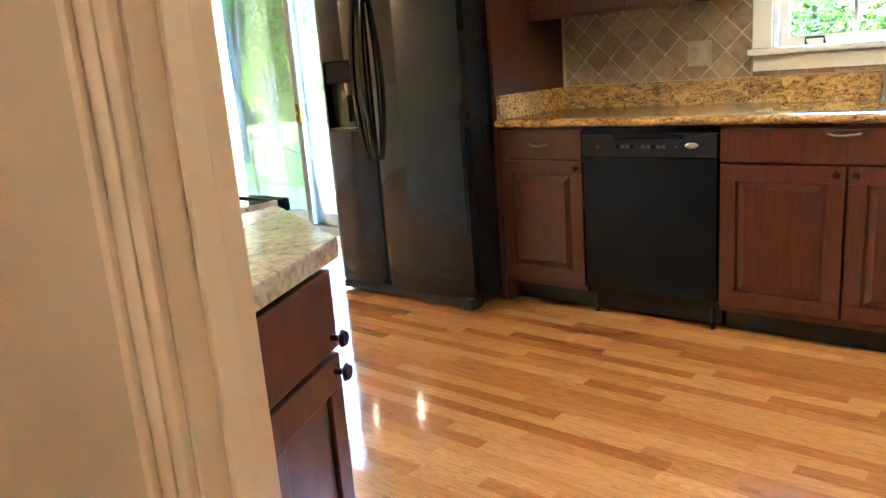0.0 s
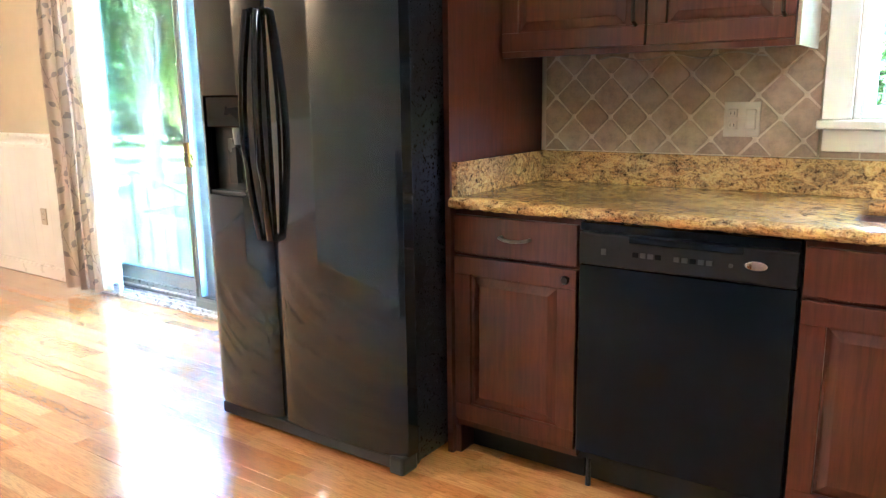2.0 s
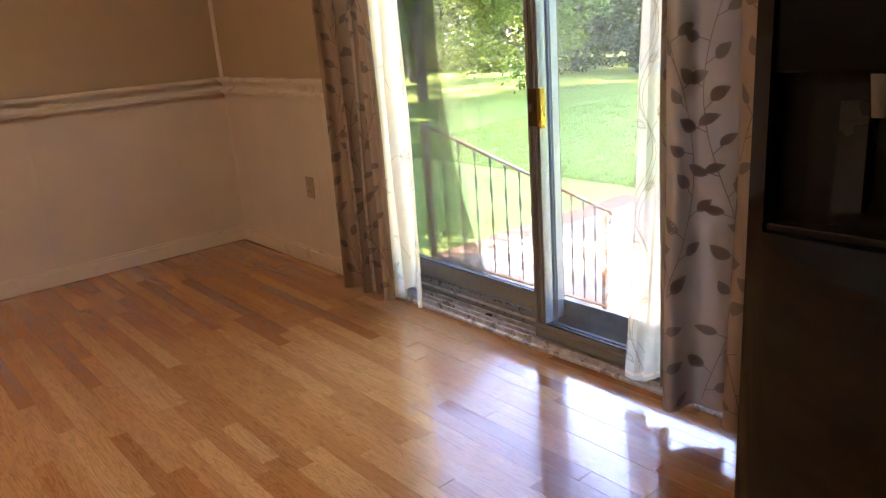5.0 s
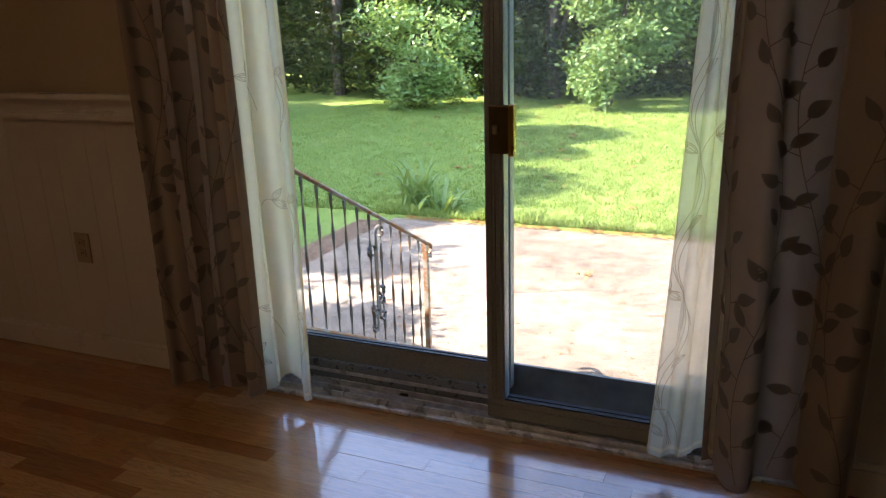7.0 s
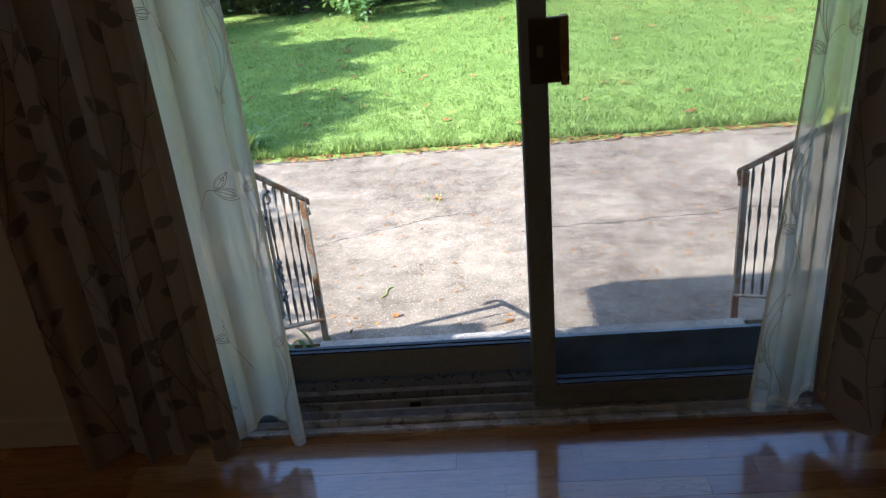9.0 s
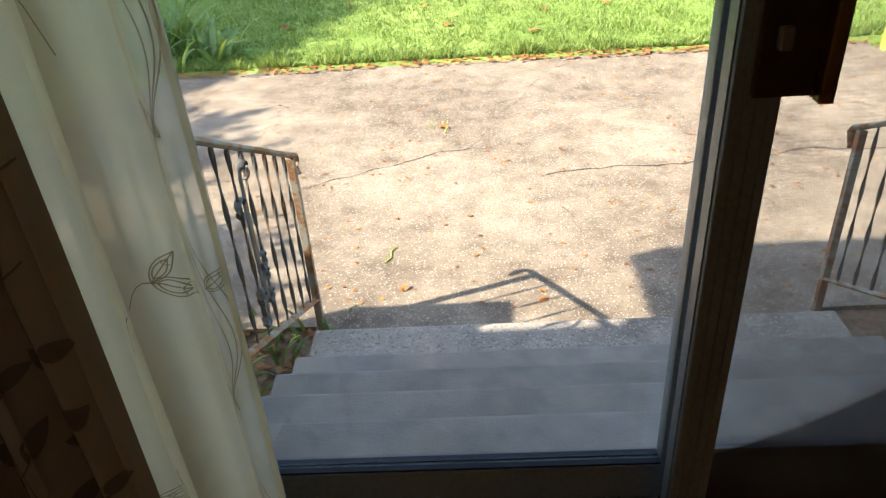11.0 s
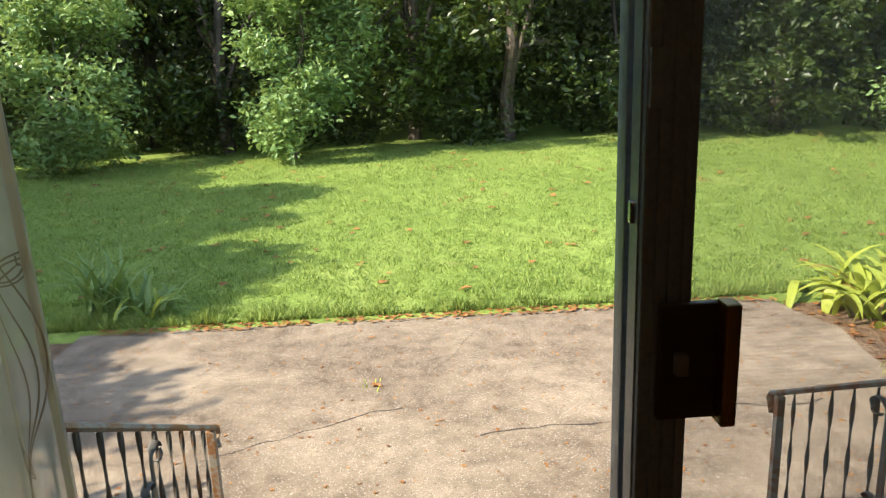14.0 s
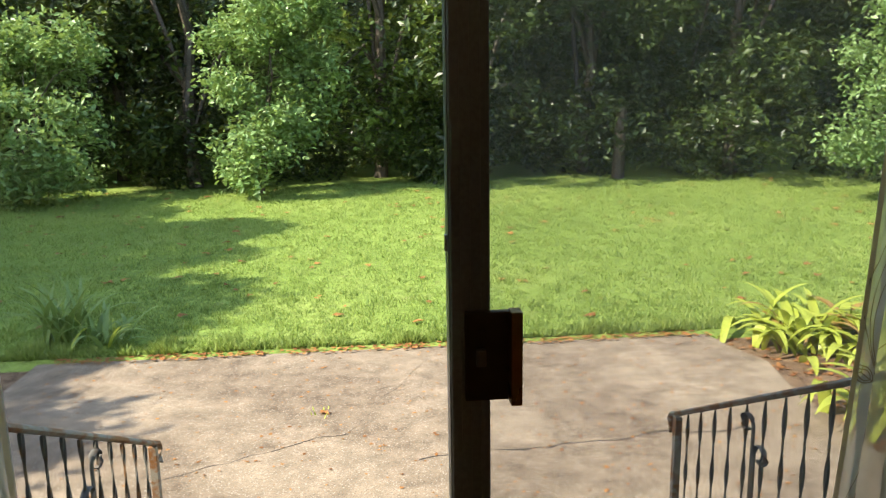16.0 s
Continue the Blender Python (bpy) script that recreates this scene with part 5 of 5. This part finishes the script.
blade_clump("iris_clump", -5.5, 5.45, 52, .72, .036, [IRIS], "clump of blue-green iris leaves at the patio corner", "iris plant", 3, .9)
blade_clump("iris_clump", -5.15, 5.3, 26, .5, .045, [IRIS, LILY], "smaller clump of arching iris leaves at the patio edge", "iris plant", 13, 1.1)
blade_clump("lily_clump", .62, 4.55, 110, .62, .085, [LILY, LILY_DRY], "large clump of yellow-green lily leaves beside the patio", "lily plant", 5, 1.45)
blade_clump("lily_clump", 1.1, 4.3, 90, .6, .085, [LILY, LILY_DRY], "yellow-green lily leaves with dry tips beside the patio", "lily plant", 6, 1.45)
blade_clump("lily_clump", .35, 3.0, 46, .58, .085, [LILY, LILY_DRY], "low lily leaves on bare soil behind the railing", "lily plant", 7, 1.4)
blade_clump("lily_clump", .75, 3.5, 46, .58, .08, [LILY, LILY_DRY], "low lily leaves on bare soil behind the railing", "lily plant", 8, 1.4)


def leaves_mesh(name, centres, size, mat, seed, droop=.35):
    """Many pointed leaves as folded pairs of triangles at the given centres."""
    r = np.random.RandomState(seed)
    c = np.asarray(centres, float)
    n = len(c)
    d = r.normal(size=(n, 3))
    d[:, 2] = d[:, 2] * .5 - droop
    d /= np.linalg.norm(d, axis=1)[:, None]
    s = np.cross(d, r.normal(size=(n, 3)) * .6 + np.array([0, 0, 1.0]))
    s /= np.linalg.norm(s, axis=1)[:, None] + 1e-9
    L = size * r.uniform(.6, 1.3, (n, 1))
    W = L * .28
    up = np.cross(s, d) * W * .35
    v = np.stack([c - d * L / 2, c + s * W + up, c + d * L / 2, c - s * W + up], 1).reshape(-1, 3)
    i = np.arange(n)[:, None] * 4
    f = np.concatenate([i + np.array([[0, 1, 2]]), i + np.array([[0, 2, 3]])], 0)
    me = bpy.data.meshes.new(name)
    me.from_pydata(v.tolist(), [], f.tolist())
    me.materials.append(mat)
    return me


def crown_points(r, blobs, n, gap=.0):
    """Leaf places on twig tufts spread over lumpy masses: cx, cy, cz, rx, ry, rz."""
    out = []
    vol = np.array([b[3] * b[4] * b[5] for b in blobs]) ** .75
    cnt = (n * vol / vol.sum()).astype(int)
    for b, m in zip(blobs, cnt):
        tufts = max(6, m // 16)
        u = r.normal(size=(tufts, 3))
        u /= np.linalg.norm(u, axis=1)[:, None]
        rad = r.uniform(.45, 1.06, (tufts, 1)) ** .6
        t = np.array(b[:3]) + u * rad * np.array(b[3:])
        k = r.randint(0, tufts, m)
        out.append(t[k] + r.normal(size=(m, 3)) * .13)
    return np.concatenate(out)


def tree(name, x, y, h, spread, n, size, mat, seed, label, low=.25, trunk=.12, lumps=16, category="tree", lean=(0, 0), lump=1.0):
    """A tapered, forked trunk and limbs in a crown of leaf tufts with gaps."""
    r = np.random.RandomState(seed)
    z = lawn_z(x, min(y, 15.5)) - .05
    e = thing(name, label, category, (x, y, z))
    blobs = []
    for i in range(lumps):
        a, q = r.uniform(0, 2 * math.pi), r.uniform(.15, 1.0) ** .7
        f = r.uniform(low, 1.0)
        wd = spread * (1.0 - .55 * abs(f - .5))
        rr = spread * r.uniform(.22, .42) * lump
        blobs.append((x + lean[0] * f + math.cos(a) * q * wd * .8, y + lean[1] * f + math.sin(a) * q * wd * .8, z + h * f, rr, rr, rr * r.uniform(.55, .9)))
    bm = bmesh.new()
    top = Vector((x + lean[0] * .7, y + lean[1] * .7, z + h * .75))
    base = Vector((x, y, z - .1))
    pts = [base + (top - base) * k / 6 + Vector((r.normal() * .05 * h / 6, r.normal() * .05 * h / 6, 0)) * (k > 0) for k in range(7)]
    for k in range(6):
        cyl(bm, pts[k], pts[k + 1] + (pts[k + 1] - pts[k]) * .05, trunk * (1 - k / 8), trunk * (1 - (k + 1) / 8), 9)
    for b in blobs[:9]:
        s = pts[1 + int(r.randint(0, 5))]
        q = Vector(b[:3])
        m = (s + q) / 2 + Vector((0, 0, .06 * h))
        cyl(bm, s, m, trunk * .4, trunk * .25, 6)
        cyl(bm, m, q, trunk * .25, trunk * .08, 6)
    part("trunk", bm, BARK, e, "grey-brown forked trunk and limbs")
    cr = new("crown", leaves_mesh("crown", crown_points(r, blobs, n), size, mat, seed))
    cr.parent = e
    cr.matrix_parent_inverse = e.matrix_basis.inverted()
    return e


# shrubs in the sun at the wood's edge
tree("shrub", -5.0, 13.9, 4.6, 1.6, 17000, .13, LEAF_B, 41, "large pale green broadleaf shrub at the edge of the wood", .10, .04, 54, "shrub", (.7, 0), .62)
tree("shrub", -9.0, 13.4, 3.2, 1.7, 10500, .13, LEAF_B, 42, "pale green rounded shrub at the edge of the wood", .12, .04, 40, "shrub", (0, 0), .65)
tree("shrub", 6.1, 10.6, 3.6, 1.45, 14000, .11, LEAF_B, 43, "dense bright green shrub at the edge of the lawn", .05, .05, 48, "shrub", (0, 0), .7)
tree("shrub", -14.2, 12.2, 4.4, 2.2, 8000, .15, LEAF_A, 44, "green shrub in half shade at the edge of the wood", .1, .08, 18, "shrub")
# hidden shrub near the house, added for the round shadow on the patio
tree("shrub", -6.95, 1.15, 2.3, .72, 7000, .10, LEAF_A, 47, "unseen leafy green shrub placed to shade the patio", .25, .04, 16, "shrub")
# trees of the wood behind, most in the shade-darkened leaves
WOOD = [(-20, 13, 9), (-16.5, 16.5, 9.5), (-12.5, 15.8, 10), (-8.6, 17.2, 10), (-6.6, 15.6, 9), (-2.6, 16.6, 10), (-.6, 15.4, 8.5), (2.2, 16.4, 10), (5.2, 15.2, 9), (8.6, 14.6, 9.5), (11.5, 12.0, 9), (15.0, 13.5, 9.5), (13.0, 8.0, 8.5), (-23, 8.5, 9)]
for i, (x, y, h) in enumerate(WOOD):
    tree("woodland_tree", x, y, h * .95, 2.8, 14000, .17, LEAF_D if i % 5 else LEAF_A, 60 + i, "tall broadleaf tree in the shaded wood behind the lawn", .12, .17, 34)
# trees beside the lawn that throw the long shadows across it
for i, (x, y, h) in enumerate(((-13.6, 7.2, 6.6), (-15.4, 9.6, 7.6), (-12.4, 3.2, 5.2), (-12.4, 1.2, 5.4), (-17.0, 4.5, 8.0), (-19.5, 7.2, 8.5), (-15.5, 1.2, 7.5), (-16.0, 8.6, 7.5), (-13.6, 3.2, 7.5), (-14.6, 5.8, 8.0))):
    tree("lawn_tree", x, y, h, 2.2, 13000, .22, LEAF_A, 90 + i, "leafy green tree at the side of the lawn", .35, .14, 18)

# undergrowth and the deep wood, in the same shade-darkened leaves
r = np.random.RandomState(7)
n = 30000
px = r.uniform(-26, 17, n)
py = 15.2 + np.abs(r.normal(0, 1.6, n)) + .6 * np.sin(px * 1.3) - .0 * px
pz = -.45 + np.abs(r.normal(0, .75, n)) + .3 * np.sin(px * 2.1 + 1)
py = py - .9 * np.clip((px - 2) / 8, 0, 1) * 3
tagged(new("undergrowth", leaves_mesh("undergrowth", np.stack([px, py, pz], 1), .15, LEAF_D, 8)), "tangled undergrowth below the trees, coloured as in deep shade", "undergrowth", kind="stuff")
n = 42000
px = r.uniform(-34, 24, n)
py = 20.5 + r.uniform(-1.5, 2.5, n) - np.clip(px - 9, 0, 20) * .5 - np.clip(-px - 18, 0, 20) * .7
pz = r.uniform(-.6, 6.5, n)
tagged(new("deep_wood_foliage", leaves_mesh("deep_wood_foliage", np.stack([px, py, pz], 1), .34, LEAF_D, 9)), "foliage deep in the wood, coloured as in deep shade", "foliage", kind="stuff")
# flat sheet behind the trees, near-black to stand for deep shade
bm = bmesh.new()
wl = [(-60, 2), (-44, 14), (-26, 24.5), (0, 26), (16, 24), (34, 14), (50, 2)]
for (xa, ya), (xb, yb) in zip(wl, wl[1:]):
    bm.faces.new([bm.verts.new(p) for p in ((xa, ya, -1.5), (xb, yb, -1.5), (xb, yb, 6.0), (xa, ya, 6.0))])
structure("backdrop", bm, plain("far_foliage_in_shade", (0.010, 0.016, 0.006), 0.95, var=0.6, scale=3, spec=0.1), "flat sheet coloured as distant woodland in deep shade", "backdrop")

tagged(part("tree_stump", cyl(bmesh.new(), (2.55, 15.0, -.5), (2.62, 15.05, 1.05), .14, .11, 12), BARK), "pale broken tree stump at the wood's edge", "stump")

# ---- grass, fallen leaves, weeds ----


def blades(n, x0, x1, y0, y1, h, w, seed):
    r = np.random.RandomState(seed)
    x = r.uniform(x0, x1, n)
    y = y0 + (y1 - y0) * r.uniform(0, 1, n) ** 1.5
    z = np.array([lawn_z(a, b) for a, b in zip(x, y)])
    az = r.uniform(0, 2 * math.pi, n)
    tuft = np.array([noise.noise(Vector((a * 4.5, b * 3.0, 3.0))) + .6 * noise.noise(Vector((a * 13, b * 9, 7.0))) for a, b in zip(x, y)])
    hh = h * r.uniform(.4, 1.2, n) * np.clip(.95 + 1.3 * tuft, .2, 2.0)
    ww = w * r.uniform(.6, 1.3, n)
    lx, ly = r.normal(0, .5, n) * hh, r.normal(0, .5, n) * hh
    a = np.stack([x - np.cos(az) * ww, y - np.sin(az) * ww, z - .004], 1)
    b = np.stack([x + np.cos(az) * ww, y + np.sin(az) * ww, z - .004], 1)
    c = np.stack([x + lx, y + ly, z + hh], 1)
    v = np.stack([a, b, c], 1).reshape(-1, 3)
    f = np.arange(3 * n).reshape(-1, 3)
    me = bpy.data.meshes.new("grass")
    me.from_pydata(v.tolist(), [], f.tolist())
    me.materials.append(BLADE_G)
    return me


tagged(new("grass", blades(330000, -11, 7.5, 5.0, 15.0, .036, .0058, 1)), "short sunlit grass blades over the lawn", "grass", kind="stuff")
tagged(new("edge_grass", blades(9000, -6, .6, 4.98, 5.18, .07, .006, 2)), "ragged grass and weeds along the patio edge", "grass", kind="stuff")


def flat_leaves(n, x0, x1, y0, y1, size, zf, seed, mat):
    r = np.random.RandomState(seed)
    x, y = r.uniform(x0, x1, n), r.uniform(y0, y1, n)
    vs, fs = [], []
    for i in range(n):
        s, a = size * r.uniform(.5, 1.25), r.uniform(0, 6.28)
        z = zf(x[i], y[i])
        k = 7
        b = len(vs)
        vs.append((x[i], y[i], z + s * .16))
        for j in range(k):
            t = 2 * math.pi * j / k
            rr = s * (.5 + .35 * (j % 2)) * r.uniform(.7, 1.1)
            vs.append((x[i] + rr * math.cos(t + a), y[i] + rr * .8 * math.sin(t + a), z + r.uniform(.004, .35) * s))
        fs += [(b, b + 1 + j, b + 1 + (j + 1) % k) for j in range(k)]
    me = bpy.data.meshes.new("leaves")
    me.from_pydata(vs, [], fs)
    me.materials.append(mat)
    return me


tagged(new("fallen_leaves", flat_leaves(230, -9, 6, 5.4, 14.6, .085, lambda x, y: lawn_z(x, y) + .012, 3, DRY)), "scattered orange-brown fallen leaves on the lawn", "leaves", kind="stuff")
tagged(new("patio_litter", flat_leaves(800, -5.3, -.1, 1.7, 4.9, .02, lambda x, y: GZ + .001, 4, DRY)), "small brown leaf bits scattered on the patio", "leaves", kind="stuff")
tagged(new("edge_litter", flat_leaves(1100, -5.4, 0, 4.84, 5.14, .034, lambda x, y: GZ + .012, 5, DRY)), "brown leaf litter along the patio's lawn edge", "leaves", kind="stuff")
tagged(new("bed_litter", flat_leaves(600, -.05, 2.0, 2.2, 5.0, .045, lambda x, y: GZ - .02, 6, DRY)), "dry leaf litter on the soil bed", "leaves", kind="stuff")
tagged(new("bed_litter", flat_leaves(300, -4.6, -3.7, .3, 1.66, .045, lambda x, y: GZ - .02, 16, DRY)), "dry leaf litter beside the steps", "leaves", kind="stuff")
PEBBLE = plain("pale_shell_grit", (0.44, 0.375, 0.29), 0.8, var=0.35, scale=20)


def grit(n, x0, x1, y0, y1, size, z, seed):
    r = np.random.RandomState(seed)
    vs, fs = [], []
    for x, y, q, a in zip(r.uniform(x0, x1, n), y0 + (y1 - y0) * r.uniform(0, 1, n) ** 1.3, size * r.uniform(.4, 1.2, n), r.uniform(0, 6.28, n)):
        b = len(vs)
        vs += [(x + q * math.cos(a + k * 1.571) * (1, .6)[k % 2], y + q * math.sin(a + k * 1.571) * (1, .6)[k % 2], z - .001) for k in range(4)] + [(x, y, z + q * .45)]
        fs += [(b + k, b + (k + 1) % 4, b + 4) for k in range(4)]
    me = bpy.data.meshes.new("grit")
    me.from_pydata(vs, [], fs)
    me.materials.append(PEBBLE)
    return me


tagged(new("patio_grit", grit(9000, -5.4, -.1, 1.68, 4.9, .0046, GZ, 44)), "pale pebbles and shell bits proud of the patio concrete", "pebbles", kind="stuff")
tagged(new("step_grit", grit(1500, -3.64, -1.71, 1.19, 1.465, .0048, -.604, 45)), "pale pebbles proud of the lowest step", "pebbles", kind="stuff")
for i, (x, y, s) in enumerate(((-3.2, 3.66, .06), (-2.75, 1.78, .04), (-3.35, 1.9, .05))):
    me = flat_leaves(1, x, x + .001, y, y + .001, s, lambda a, b: GZ + .002, 30 + i, DRY)
    me.name = "fallen_leaf"
    tagged(new("fallen_leaf", me), "single curled yellow-brown leaf on the patio", "leaf")
wd = blade_clump("weed_tuft", -3.2, 3.67, 12, .09, .012, [LILY], "tiny green weed growing from a patio crack", "weed", 55, .5)
wd.location.z = GZ
for i, (x, y, n) in enumerate(((-3.80, 1.50, 26), (-3.95, 1.28, 30), (-3.78, 1.12, 20), (-4.1, 1.46, 24), (-3.86, .9, 24), (-4.25, 1.1, 26))):
    blade_clump("weed_tuft", x, y, n, .15, .022, [LEAF_A, LILY], "low green weeds on the soil beside the steps", "weed", 70 + i, .95)
tw = bmesh.new()
tube(tw, [(-3.45 + .012 * math.sin(i * .8) + .006 * i, 2.12 + .016 * i, GZ + .004) for i in range(9)], .004, 6)
tagged(part("green_twig", tw, LILY, None, "", True), "thin bent yellow-green twig on the patio", "twig")

# ---- floor strips ----
ROW, LEN = .0585, (.30, .45, .62, .80, 1.02)


def strip_mesh(L):
    bm = bmesh.new()
    w, e = ROW - .00025, .00015
    box(bm, .0001, L - .0002, -w / 2, w / 2, -.013, 0)
    top = [ed for ed in bm.edges if all(v.co.z > -.001 for v in ed.verts)]
    bmesh.ops.bevel(bm, geom=top, offset=e, segments=1, affect="EDGES")
    return mesh_of("floor_strip", bm, OAK)


meshes = {L: strip_mesh(L) for L in LEN}
rng = random.Random(77)
vs, fs, made = [], [], 0
y = -.035
while y > YB:
    x = X0 - rng.uniform(.0, .14)
    while x < X1:
        L = rng.choice(LEN)
        dz = rng.uniform(-.0004, .0003)
        near = (-2.5 < y and -3.9 < x < .3) or (-.55 < y and x < -1.5)
        if near and made < 310 and x + L < X1:
            o = new("floor_strip", meshes[L])
            o.parent = floor_ob
            o.location = (x, y, dz)
            o.rotation_euler = (rng.gauss(0, .002), rng.gauss(0, .0004), 0)
            made += 1
        else:
            xe = min(x + L, X1)
            b, h, e = len(vs), ROW / 2 - .00013, .00015
            for (ax, bx2, hh, zz) in ((x + .0001, xe - .0002, h, -.013), (x + .0001, xe - .0002, h, dz - e), (x + .0001 + e, xe - .0002 - e, h - e, dz)):
                vs += [(ax, y - hh, zz), (bx2, y - hh, zz), (bx2, y + hh, zz), (ax, y + hh, zz)]
            tl = rng.gauss(0, .002) * ROW / 2
            for q in range(b + 4, b + 12):
                vx, vy, vz = vs[q]
                vs[q] = (vx, vy, vz + (tl if vy > y else -tl))
            fs.append((b + 8, b + 9, b + 10, b + 11))
            for q in (0, 4):
                fs += [(b + q + k, b + q + (k + 1) % 4, b + q + 4 + (k + 1) % 4, b + q + 4 + k) for k in range(4)]
        x += L
    y -= ROW
me = bpy.data.meshes.new("floor_strips")
me.from_pydata(vs, [], fs)
me.materials.append(OAK)
o = new("floor_strips", me)
o.parent = floor_ob
o["kind"] = "stuff"
